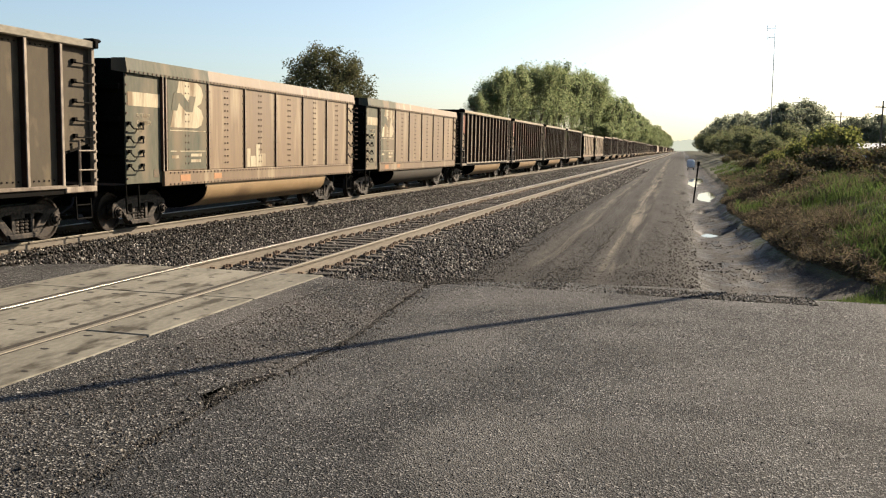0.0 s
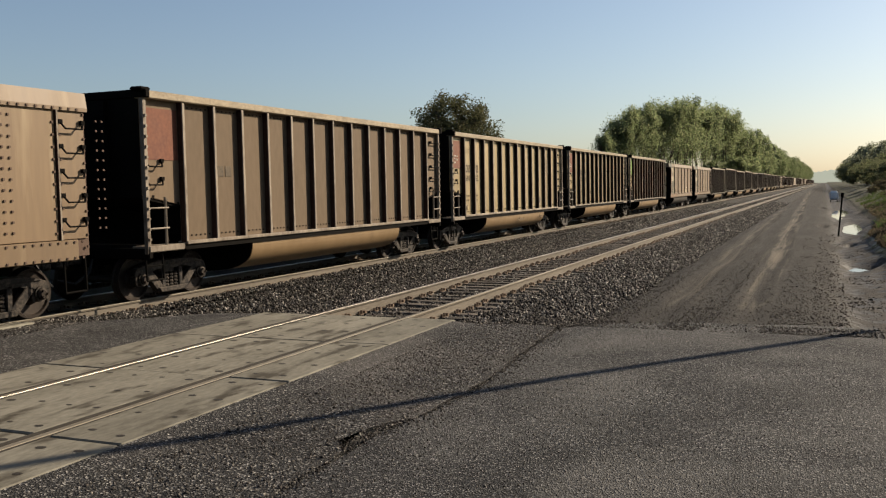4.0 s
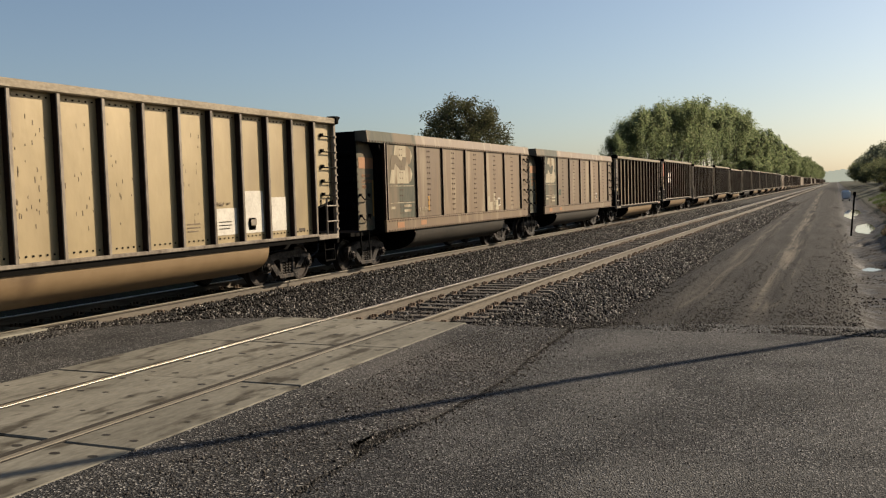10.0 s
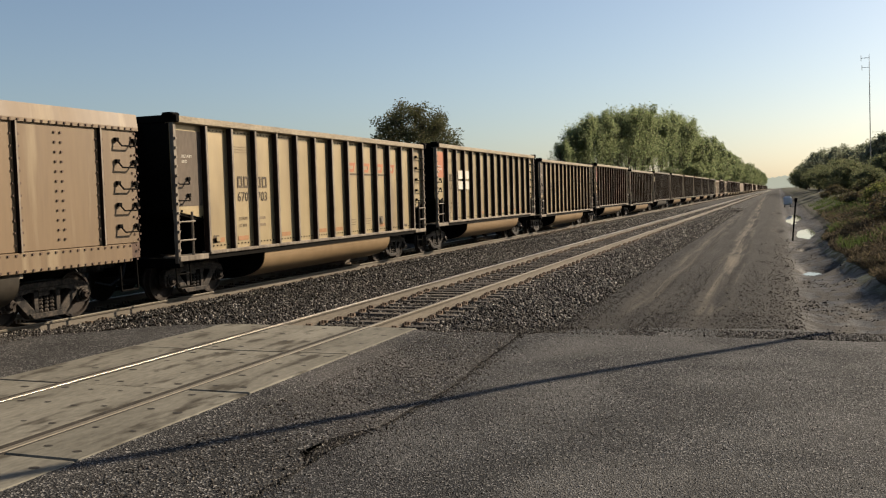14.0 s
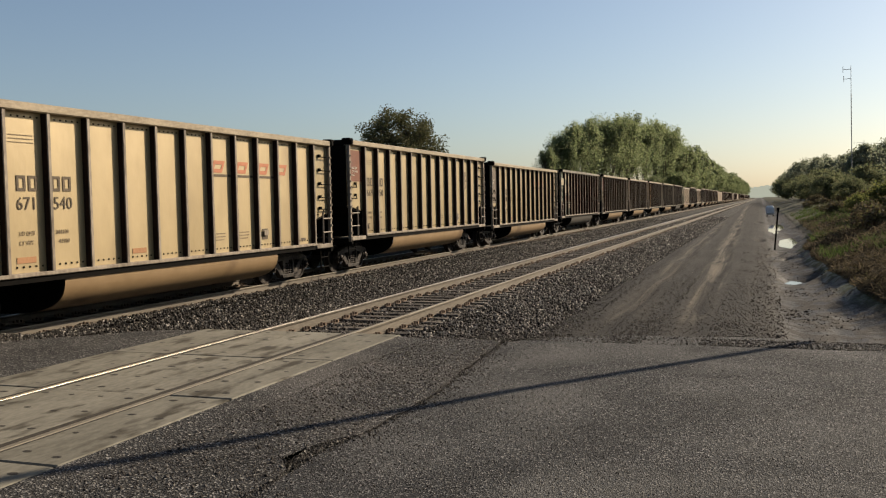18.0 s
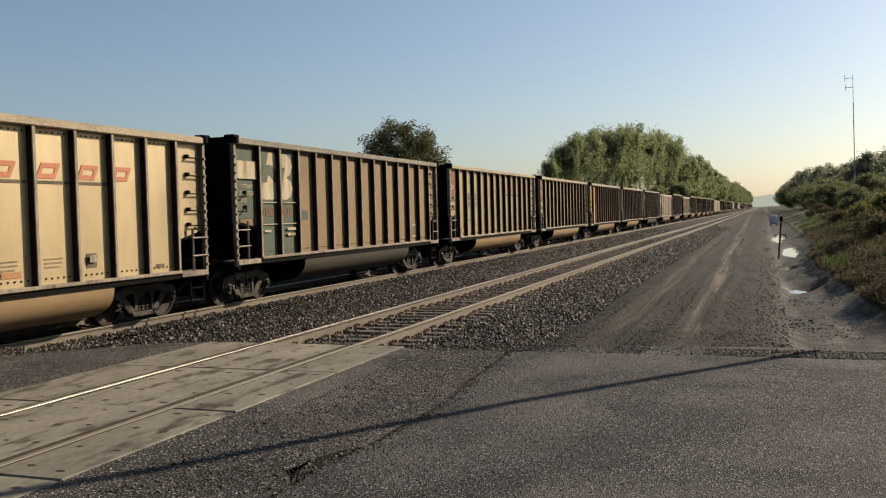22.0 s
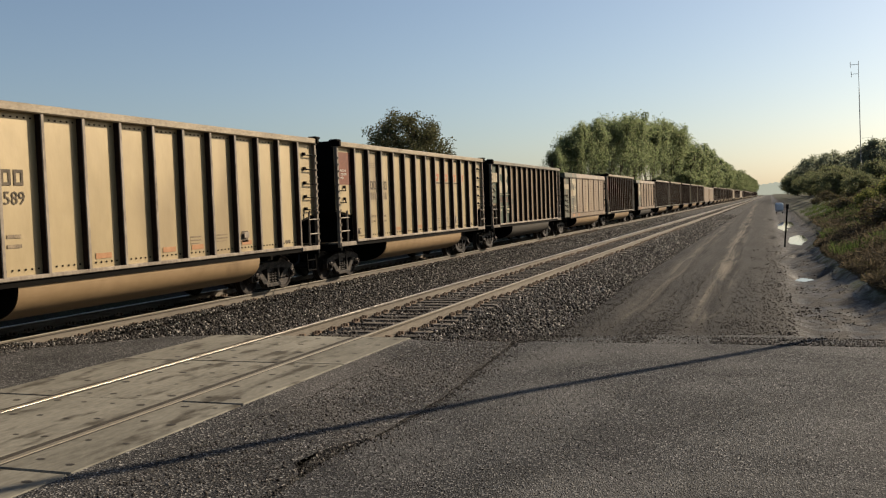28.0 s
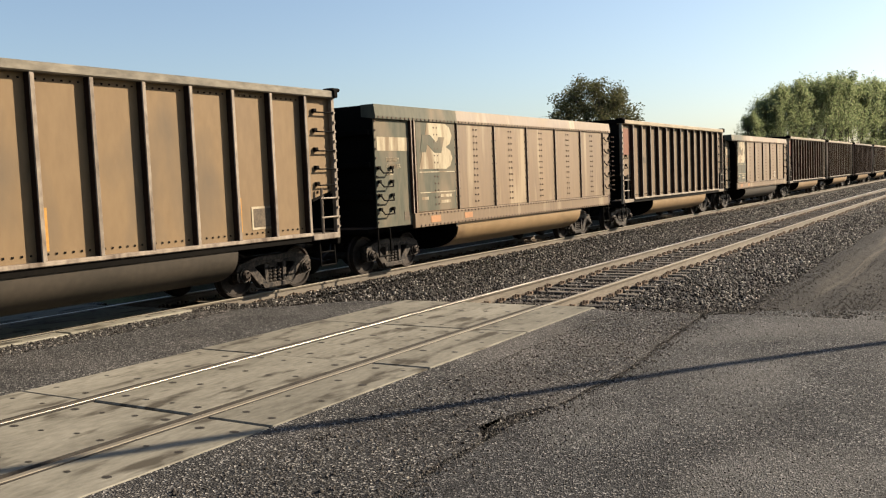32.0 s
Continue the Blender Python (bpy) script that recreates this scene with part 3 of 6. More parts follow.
def ground_material():
    m = bpy.data.materials.new("earth_and_gravel")
    m.use_nodes = True
    n, l = m.node_tree.nodes, m.node_tree.links
    b = n["Principled BSDF"]
    tc, sep = n.new("ShaderNodeTexCoord"), n.new("ShaderNodeSeparateXYZ")
    l.new(tc.outputs["Object"], sep.inputs[0])

    def noise_tex(scale, detail=6, stretch=None, distort=0.0):
        t = n.new("ShaderNodeTexNoise")
        t.inputs["Scale"].default_value, t.inputs["Detail"].default_value, t.inputs["Distortion"].default_value = scale, detail, distort
        src = tc.outputs["Object"]
        if stretch:
            mp = n.new("ShaderNodeMapping")
            mp.inputs["Scale"].default_value = stretch
            l.new(src, mp.inputs["Vector"])
            src = mp.outputs[0]
        l.new(src, t.inputs["Vector"])
        return t.outputs["Fac"]

    def ramp(src, *stops):
        r = n.new("ShaderNodeValToRGB")
        e = r.color_ramp.elements
        while len(e) < len(stops):
            e.new(0.5)
        for i, (p, c) in enumerate(stops):
            e[i].position, e[i].color = p, (*c, 1)
        l.new(src, r.inputs[0])
        return r.outputs[0]

    def span(src, a, b_, c=0.0, d=1.0):
        r = n.new("ShaderNodeMapRange")
        r.interpolation_type = "SMOOTHSTEP"
        for k, v in (("From Min", a), ("From Max", b_), ("To Min", c), ("To Max", d)):
            r.inputs[k].default_value = v
        l.new(src, r.inputs["Value"])
        return r.outputs[0]

    def op(kind, a, b_):
        q = n.new("ShaderNodeMath")
        q.operation = kind
        for i, v in enumerate((a, b_)):
            if isinstance(v, (int, float)):
                q.inputs[i].default_value = v
            else:
                l.new(v, q.inputs[i])
        return q.outputs[0]

    def mix(f, a, b_):
        q = n.new("ShaderNodeMix")
        q.data_type = "RGBA"
        l.new(f, q.inputs["Factor"])
        l.new(a, q.inputs["A"])
        l.new(b_, q.inputs["B"])
        return q.outputs["Result"]

    fine, mid, broad = noise_tex(18), noise_tex(2.6), noise_tex(0.5)
    grit = noise_tex(42, 3)
    streak = noise_tex(1.0, 6, (3.2, 0.22, 1), 0.3)
    x = op("ADD", sep.outputs["X"], op("MULTIPLY", op("SUBTRACT", mid, 0.5), 1.1))
    dirt = ramp(op("ADD", op("MULTIPLY", grit, 0.6), op("MULTIPLY", streak, 0.4)),
                (0.3, (0.00516, 0.00461, 0.004)), (0.5, (0.0121, 0.0108, 0.00943)), (0.7, (0.0279, 0.0248, 0.0216)))
    pale = ramp(op("ADD", op("MULTIPLY", fine, 0.4), op("MULTIPLY", streak, 0.6)),
                (0.32, (0.037, 0.0314, 0.0252)), (0.68, (0.126, 0.106, 0.0807)))
    mud = ramp(op("ADD", op("MULTIPLY", fine, 0.35), op("MULTIPLY", mid, 0.65)),
               (0.38, (0.00666, 0.0057, 0.00496)), (0.47, (0.02, 0.0174, 0.0151)), (0.6, (0.0385, 0.0338, 0.0292)))
    turf = ramp(op("ADD", op("MULTIPLY", fine, 0.4), op("MULTIPLY", broad, 0.6)),
                (0.35, (0.0169, 0.0133, 0.0097)), (0.46, (0.0326, 0.0256, 0.0171)), (0.53, (0.0311, 0.0365, 0.0137)), (0.68, (0.0559, 0.0685, 0.0225)))
    # two pale wheel tracks along the dirt road
    drift = op("MULTIPLY", op("SUBTRACT", sep.outputs["Y"], 20.0), 0.010)
    across = op("ADD", op("ADD", sep.outputs["X"], op("MULTIPLY", op("SUBTRACT", mid, 0.5), 0.35)), drift)
    r1 = op("ABSOLUTE", op("ADD", across, 1.24), 0)
    r2 = op("ABSOLUTE", op("ADD", across, 2.62), 0)
    ruts = op("MAXIMUM", span(r1, 0.5, 0.05), span(r2, 0.5, 0.05, 0, 0.5))
    ruts = op("MULTIPLY", ruts, span(sep.outputs["Y"], 16.2, 18.6, 0.1, 1.0))
    lines = noise_tex(1.0, 5, (7.0, 0.10, 1), 0.4)
    ruts = op("MULTIPLY", ruts, span(streak, 0.34, 0.52))
    ruts = op("MULTIPLY", ruts, span(lines, 0.36, 0.56, 0.15, 1.0))
    # dark streaks left by tyres, coming in between y = 15 and 22
    dark_tracks = op("MULTIPLY", span(noise_tex(1.0, 5, (4.5, 0.07, 1), 0.6), 0.5, 0.62, 0, 0.75), span(sep.outputs["Y"], 15.0, 22.0))
    dark = ramp(fine, (0.3, (0.005, 0.0044, 0.0039)), (0.7, (0.0125, 0.011, 0.0097)))
    col = mix(dark_tracks, mix(ruts, dirt, pale), dark)
    col = mix(span(x, -0.25, 0.5), col, mud)
    col = mix(span(sep.outputs["Z"], -0.28, -0.12), col, mix(span(sep.outputs["X"], 1.2, 1.5), col, turf))
    col = mix(span(sep.outputs["X"], -15.5, -17.5), col, turf)
    l.new(col, b.inputs["Base Color"])
    b.inputs["Specular IOR Level"].default_value = 0.15
    wet = op("MULTIPLY", span(x, -0.2, 0.6), span(x, 2.4, 1.9))
    wet = op("MULTIPLY", wet, span(mid, 0.58, 0.42))
    l.new(span(wet, 0, 1, 0.95, 0.6), b.inputs["Roughness"])
    bp = n.new("ShaderNodeBump")
    bp.inputs["Strength"].default_value, bp.inputs["Distance"].default_value = 0.8, 0.05
    l.new(op("ADD", op("MULTIPLY", fine, 0.5), mid), bp.inputs["Height"])
    l.new(bp.outputs[0], b.inputs["Normal"])
    return m


def graded(stops):
    """Grid lines: stretches of (start, end, step)."""
    out = []
    for a, b, s in stops:
        out += list(np.arange(a, b - 1e-6, s))
    return np.array(out + [stops[-1][1]])


gx = graded([(-3000, -400, 650), (-400, -60, 42), (-60, -18, 3), (-18, -4, 0.7), (-4, 9, 0.14), (9, 30, 1.0), (30, 90, 5), (90, 400, 40), (400, 3000, 650)])
gy = graded([(-600, -60, 90), (-60, 12, 4), (12, 40, 0.2), (40, 90, 0.7), (90, 300, 5), (300, 900, 40), (900, 4200, 550)])
GX, GY = np.meshgrid(gx, gy)
GZ = land(GX, GY)
nx = len(gx)
cell = (np.arange(len(gy) - 1)[:, None] * nx + np.arange(nx - 1)[None, :]).ravel()
me = soup("ground", np.stack([GX.ravel(), GY.ravel(), GZ.ravel()], 1), np.stack([cell, cell + 1, cell + nx + 1, cell + nx], 1), ground_material(), True)
tagged(new("ground", me), "bare earth, gravel, muddy ditch and weedy bank beside the railway", "ground", kind="structure")


def ragged(points, step=0.25, amount=0.05, seed=1):
    """A closed outline with worn, uneven edges."""
    rnd, out = random.Random(seed), []
    for (ax, ay), (bx, by) in zip(points, points[1:] + points[:1]):
        k = max(1, int(math.hypot(bx - ax, by - ay) / step)) if math.hypot(bx - ax, by - ay) < 40 else 1
        for i in range(k):
            u = i / k
            j = amount if 0 < i else 0
            out.append((ax + (bx - ax) * u + rnd.uniform(-j, j), ay + (by - ay) * u + rnd.uniform(-j, j)))
    return out


def slab(name, outline, top, thick, material, label, category):
    bm = bmesh.new()
    a = [bm.verts.new((x, y, top)) for x, y in outline]
    b = [bm.verts.new((x, y, top - thick)) for x, y in outline]
    for i in range(len(a)):
        j = (i + 1) % len(a)
        bm.faces.new((a[i], b[i], b[j], a[j]))
    bmesh.ops.triangulate(bm, faces=[bm.faces.new(a), bm.faces.new(b[::-1])])
    ob = part(name, bm, material)
    return tagged(ob, label, category, kind="structure")


# Asphalt: the newer sheet, the coarse strip beside the crossing, the strips between and beyond the tracks.
slab("road", ragged([(-3.45, -30), (70, -30), (70, 13.6), (2.9, 13.7), (1.2, 13.75), (0.0, 14.15), (-1.7, 14.0), (-3.05, 13.6), (-3.66, 12.9),
                     (-3.54, 11.2), (-3.37, 9.0), (-3.44, 7.45), (-3.52, 6.6), (-3.49, 5.2), (-3.45, 4.4)], 0.22, 0.035, 3),
     ROAD_Z, 0.25, M["asphalt"], "worn grey asphalt road with dusty patches and cracks", "road")
slab("road_shoulder", ragged([(-5.30, -30), (-3.50, -30), (-3.46, 4.4), (-3.50, 5.2), (-3.56, 6.25), (-3.74, 6.5), (-3.70, 6.85), (-3.45, 7.4), (-3.385, 9.0), (-3.55, 11.2), (-3.69, 12.95), (-4.3, 13.1), (-5.30, 12.95)], 0.25, 0.045, 5),
     ROAD_Z + 0.012, 0.25, M["asphalt_old"], "coarse old asphalt strip beside the concrete crossing", "road")
slab("road_between_tracks", ragged([(-11.9, -30), (-8.93, -30), (-8.93, 13.1), (-9.7, 12.9), (-10.6, 12.0), (-11.9, 10.9)], 0.3, 0.05, 7),
     ROAD_Z + 0.02, 0.25, M["asphalt_old"], "worn asphalt patch between the two tracks", "road")
slab("road_beyond", ragged([(-60, -30), (-14.9, -30), (-14.9, 11.5), (-60, 11.5)], 0.3, 0.04, 9),
     ROAD_Z - 0.01, 0.25, M["asphalt_old"], "asphalt road going on past the railway", "road")

bm = bmesh.new()
prism(bm, [(-5.327, -0.25), (-4.9, -0.25), (-4.9, ROAD_Z + 0.015), (-5.12, ROAD_Z + 0.026), (-5.327, -0.010)], -30, 12.93)
tagged(part("road_fillet", bm, M["asphalt_old"]), "asphalt fillet along the concrete panels", "road", kind="structure")

# Standing water in the ditch.
def water_material():
    m = bpy.data.materials.new("still_muddy_water")
    m.use_nodes = True
    b = m.node_tree.nodes["Principled BSDF"]
    b.inputs["Base Color"].default_value = (0.03, 0.026, 0.02, 1)
    b.inputs["Roughness"].default_value = 0.03
    b.inputs["IOR"].default_value = 1.33
    return m


WATER = water_material()
for k, (cx, cy, rx, ry) in enumerate(PUDDLES):
    bm = bmesh.new()
    bm.faces.new([bm.verts.new((cx + rx * 1.25 * math.cos(a), cy + ry * 1.25 * math.sin(a), WATER_Z)) for a in np.linspace(0, math.tau, 24, False)])
    tagged(part("puddle", bm, WATER), "shallow puddle of still brown water in the ditch", "puddle", "puddles in the ditch", "structure")


# ---- the two tracks ----
RAIL = [(-0.036, 0), (0.036, 0), (0.036, -0.034), (0.010, -0.045), (0.010, -0.145), (0.07, -0.158), (0.07, -0.172), (-0.07, -0.172), (-0.07, -0.158), (-0.010, -0.145), (-0.010, -0.045), (-0.036, -0.034)]
FAR_END = 1250.0


def ballast(name, cx, toe_l, toe_r, y0, label):
    """The stone bed: level under the ties, falling to its toes."""
    prof = [(cx + toe_l, -0.42), (cx - 1.75, -0.25), (cx - 1.35, -0.215), (cx + 1.35, -0.215), (cx + 1.75, -0.25), (cx + toe_r, -0.36)]
    ys = graded([(y0, 60, 0.8), (60, 200, 6), (200, 1250, 50)])
    rnd = np.random.RandomState(3)
    v, k = [], len(prof)
    for y in ys:
        for i, (x, z) in enumerate(prof):
            v.append((x + rnd.uniform(-0.06, 0.06), y, z + rnd.uniform(-0.02, 0.02)))
    c = (np.arange(len(ys) - 1)[:, None] * k + np.arange(k - 1)[None, :]).ravel()
    ob = new(name, soup(name, v, np.stack([c, c + 1, c + k + 1, c + k], 1), M["bed"], True))
    return tagged(ob, label, "ballast", kind="structure")


ballast("ballast_near_track", NEAR_X, -3.4, 3.6, 12.95, "bed of dark crushed stone under the empty track")
ballast("ballast_main_track", MAIN_X, -4.0, 3.0, 11.0, "bed of crushed stone under the train's track")
tie_bm = bmesh.new()
box(tie_bm, -1.3, 1.3, -0.115, 0.115, -0.36, -0.178, 0.012)
TIE = mesh_of("tie", tie_bm, M["tie"])
head_bm = bmesh.new()
for sx in (-1, 1):
    for off in (-0.105, 0.105):
        tube(head_bm, (sx * HALF_GAUGE + off, 0.05, -0.185), (sx * HALF_GAUGE + off, 0.05, -0.105), 0.034, 0.026, 6)
        tube(head_bm, (sx * HALF_GAUGE + off, -0.05, -0.185), (sx * HALF_GAUGE + off, -0.05, -0.115), 0.032, 0.024, 6)
        box(head_bm, sx * HALF_GAUGE + off - 0.03, sx * HALF_GAUGE + off + 0.03, 0.13, 0.19, -0.2, -0.125)
    box(head_bm, sx * HALF_GAUGE - 0.17, sx * HALF_GAUGE + 0.17, -0.09, 0.09, -0.182, -0.168)
FASTENING = mesh_of("rail_fastening", head_bm, M["spike"])


def track(name, cx, first, label):
    base = thing(name, pose(cx, 0, 0), label, "railway track")
    base["kind"] = "structure"
    for sx in (-1, 1):
        bm = bmesh.new()
        prism(bm, [(x + sx * HALF_GAUGE, z) for x, z in RAIL], -60, FAR_END)
        rail = part("rail", bm, M["rail_side"], base, "rusty brown steel rail with a bright worn head")
        bm = bmesh.new()
        arc = [(0.031 + 0.007 * math.sin(a), -0.0045 + 0.007 * math.cos(a)) for a in np.linspace(0.12, 1.5, 7)]
        crown = [(-x, z) for x, z in arc[::-1]] + [(0, 0.004)] + arc + [(0.038, -0.02), (-0.038, -0.02)]
        prism(bm, [(sx * HALF_GAUGE + x, z) for x, z in crown], -60, FAR_END, False)
        part("running_surface", bm, M["rail_head" if sx < 0 else "rail_dull"], rail, "bright polished running surface", True)
    rnd = random.Random(int(-cx * 10))
    y, k = first, 0
    spare = []
    while y < 420:
        if k < 190:
            t = part("tie", TIE, None, base)
            t.matrix_basis = pose(rnd.uniform(-0.06, 0.06), y, rnd.uniform(-0.012, 0.008), 0, rnd.uniform(-0.4, 0.4), rnd.uniform(-1.2, 1.2))
            if k < 110:
                s = part("rail_fastening", FASTENING, None, t)
        else:
            spare.append(y)
        y += 0.52 + rnd.uniform(-0.03, 0.03)
        k += 1
    bm = bmesh.new()
    for y in spare:
        box(bm, -1.3, 1.3, y - 0.115, y + 0.115, -0.36, -0.178)
    tagged(part("far_ties", bm, M["tie"], base, "timber ties in the distance"), kind="stuff")
    return base


track("railway_track_near", NEAR_X, 13.3, "empty railway track with rusty rails on timber ties")
track("railway_track_main", MAIN_X, 11.4, "main railway track that carries the coal train")


# ---- the coal train ----
PITCH, BODY = 15.008, 13.75        # coupler to coupler, and the length of a car body
H = BODY / 2
SILL = 1.12                        # height of the side sill above the rail
TRUCK_Y, AXLE, WHEEL_R = H - 1.40, 0.87, 0.43
RIBS = [-5.78 + i * 0.968 for i in range(13)]
SHEET = 1.474                      # outer face of the side sheets, before the bodies take their width


def text_mesh(words, size, material):
    """Stencilled words as a thin mesh, facing +x and reading towards +y."""
    curve = bpy.data.curves.new("stencil", "FONT")
    curve.body, curve.size, curve.extrude, curve.resolution_u = words, size, 0.002, 2
    ob = bpy.data.objects.new("stencil", curve)
    scene.collection.objects.link(ob)
    me = bpy.data.meshes.new_from_object(ob.evaluated_get(bpy.context.evaluated_depsgraph_get()))
    bpy.data.objects.remove(ob)
    bpy.data.curves.remove(curve)
    me.transform(pose(0, 0, 0, 90, 0, 90))
    me.materials.clear()
    me.materials.append(material)
    return me


def lathe(bm, profile, sides=24, axis_x=0.0):
    """Turn (x, r) round the x axis."""
    rings = [[bm.verts.new((x + axis_x, r * math.cos(k * math.tau / sides), r * math.sin(k * math.tau / sides))) for k in range(sides)] for x, r in profile]
    for a, b in zip(rings, rings[1:]):
        for k in range(sides):
            bm.faces.new((a[k], a[(k + 1) % sides], b[(k + 1) % sides], b[k]))
    bm.faces.new(rings[0][::-1])
    bm.faces.new(rings[-1])


def wheelset_mesh(sides=24):
    bm = bmesh.new()
    for s in (-1, 1):
        prof = [(0.60, 0.10), (0.62, 0.40), (0.655, 0.455), (0.675, 0.455), (0.70, WHEEL_R), (0.80, WHEEL_R - 0.006), (0.80, 0.385), (0.765, 0.36), (0.75, 0.20), (0.80, 0.16), (0.81, 0.10)]
        lathe(bm, [(s * (x + 0.06), r) for x, r in prof], sides)
        lathe(bm, [(s * 0.80, 0.085), (s * 1.02, 0.085), (s * 1.02, 0.10), (s * 1.13, 0.10), (s * 1.16, 0.06)], 10)
        for k in range(3):
            a = k * math.tau / 3
            tube(bm, (s * 1.14, 0.06 * math.cos(a), 0.06 * math.sin(a)), (s * 1.185, 0.06 * math.cos(a), 0.06 * math.sin(a)), 0.018, sides=6)
    tube(bm, (-0.7, 0, 0), (0.7, 0, 0), 0.085, sides=10)
    return mesh_of("wheelset", bm, M["wheel_steel"])


def side_frame_mesh(s):
    """A cast side frame: arched top beam, sloping ties, spring seat and bearing boxes."""
    bm = bmesh.new()
    x0, x1 = sorted((s * 0.93, s * 1.07))
    plate(bm, [(-1.08, 0.50), (-1.02, 0.64), (-0.5, 0.74), (0.5, 0.74), (1.02, 0.64), (1.08, 0.50), (0.76, 0.50), (0.45, 0.60), (-0.45, 0.60), (-0.76, 0.50)], x0, x1)
    plate(bm, [(-0.9, 0.655), (0.9, 0.655), (0.9, 0.675), (0.5, 0.76), (-0.5, 0.76), (-0.9, 0.675)], x0 - 0.03, x1 + 0.03)
    for d in (-1, 1):
        plate(bm, [(d * 0.78, 0.53), (d * 0.60, 0.585), (d * 0.24, 0.22), (d * 0.42, 0.14)], x0, x1)
        plate(bm, [(d * 0.30, 0.18), (d * 0.20, 0.18), (d * 0.20, 0.62), (d * 0.32, 0.62)], x0, x1)
        plate(bm, [(d * 1.06, 0.50), (d * 1.06, 0.36), (d * 1.00, 0.28), (d * 0.96, 0.50)], x0, x1)
        plate(bm, [(d * 0.70, 0.52), (d * 0.70, 0.33), (d * 0.76, 0.28), (d * 0.80, 0.52)], x0, x1)
        tube(bm, (s * 0.90, d * AXLE, 0.43), (s * 1.10, d * AXLE, 0.43), 0.15, 0.135, 12)
    plate(bm, [(-0.44, 0.22), (0.44, 0.22), (0.36, 0.12), (-0.36, 0.12)], x0 - 0.03, x1 + 0.03)
    bmesh.ops.bevel(bm, geom=[e for e in bm.edges if e.calc_length() > 0.12], offset=0.012, segments=1, affect="EDGES")
    return mesh_of("side_frame", bm, M["truck_steel"])


def springs_mesh(s):
    bm, rings = bmesh.new(), []
    for i in range(14):
        r = 0.064 if i % 3 else 0.040
        rings.append([bm.verts.new((s * 1.0 + r * math.cos(a), r * math.sin(a), 0.21 + i * 0.0225)) for a in np.linspace(0, math.tau, 8, False)])
    for a, b in zip(rings, rings[1:]):
        for k in range(8):
            bm.faces.new((a[k], a[(k + 1) % 8], b[(k + 1) % 8], b[k]))
    return mesh_of("coil_spring", bm, M["truck_steel"])


WHEELSET, WHEELSET_FAR = wheelset_mesh(), wheelset_mesh(10)
SIDE_FRAME = {s: side_frame_mesh(s) for s in (-1, 1)}
SPRINGS = {s: springs_mesh(s) for s in (-1, 1)}
bolster = bmesh.new()
box(bolster, -1.0, 1.0, -0.16, 0.16, 0.42, 0.66, 0.03)
tube(bolster, (0, 0, 0.6), (0, 0, 0.76), 0.2, sides=12)
BOLSTER = mesh_of("truck", bolster, M["truck_steel"])


def add_trucks(car, far=False):
    for d in (-1, 1):
        t = part("truck", BOLSTER, None, car, "grimy cast-steel bogie with coil springs")
        t.matrix_basis = pose(0, d * TRUCK_Y, 0)
        for s in (-1, 1):
            part("side_frame", SIDE_FRAME[s], None, t)
            if not far:
                for yy in ((-0.13, 0.0, 0.13) if s > 0 else (0.0,)):
                    part("coil_spring", SPRINGS[s], None, t).location.y = yy
            w = part("wheelset", WHEELSET_FAR if far else WHEELSET, None, t)
            w.matrix_basis = pose(0, s * AXLE, 0.43)


def tub_outline(top, half, deep, shrink=1.0):
    """Steep sides and a well-rounded bottom."""
    arc = [(half * math.cos(a) ** 0.62, top - 0.02 - (top - deep) * math.sin(a) ** 0.72) for a in np.linspace(0.02, math.pi / 2 - 0.02, 12)]
    side = [(half, top)] + arc
    side = side + [(-x, z) for x, z in side[::-1]]
    mid = (top + deep) / 2
    return [(x * shrink, mid + (z - mid) * shrink) for x, z in side]


def add_tub(car, y0, y1, top, half, deep, material, label):
    """The round-bottomed tub that hangs between the trucks, its ends near-black with grime and painted shade."""
    bm = bmesh.new()
    prof = tub_outline(top, half, deep)
    rows = [[bm.verts.new((x, y, z)) for x, z in prof] for y in np.linspace(y0, y1, 9)]
    for a, b in zip(rows, rows[1:]):
        for i in range(len(prof)):
            bm.faces.new((a[i], a[(i + 1) % len(prof)], b[(i + 1) % len(prof)], b[i]))
    tub = part("hopper_tub", bm, material, car, label, True)
    for a, b in ((y0 - 0.03, y0 - 0.003), (y1 + 0.003, y1 + 0.03)):
        bm = bmesh.new()
        prism(bm, tub_outline(top, half, deep, 0.985), a, b)
        part("tub_end", bm, M["black_steel"], tub, "tub end, grime and shade in its near-black colour")


def end_gear(car, both=True):
    """Centre sill, couplers, hoses and uncoupling bars."""
    bm = bmesh.new()
    box(bm, -0.2, 0.2, -H - 0.05, H + 0.05, 0.70, 1.0, 0.02)
    part("centre_sill", bm, M["black_steel"], car)
    for d in (-1, 1):
        bm = bmesh.new()
        y = d * (H + 0.03)
        box(bm, -0.13, 0.13, min(y, y + d * 0.35), max(y, y + d * 0.35), 0.76, 0.95, 0.03)
        box(bm, -0.19, 0.14, min(y + d * 0.32, y + d * 0.62), max(y + d * 0.32, y + d * 0.62), 0.70, 1.02, 0.05)
        part("coupler", bm, M["truck_steel"], car)
        bm = bmesh.new()
        rod(bm, [(0.35, y, 0.85), (0.4, y + d * 0.15, 0.6), (0.3, y + d * 0.4, 0.42), (0.1, y + d * 0.6, 0.5)], 0.025)
        part("brake_hose", bm, M["cable"], car)


GRAB = {}


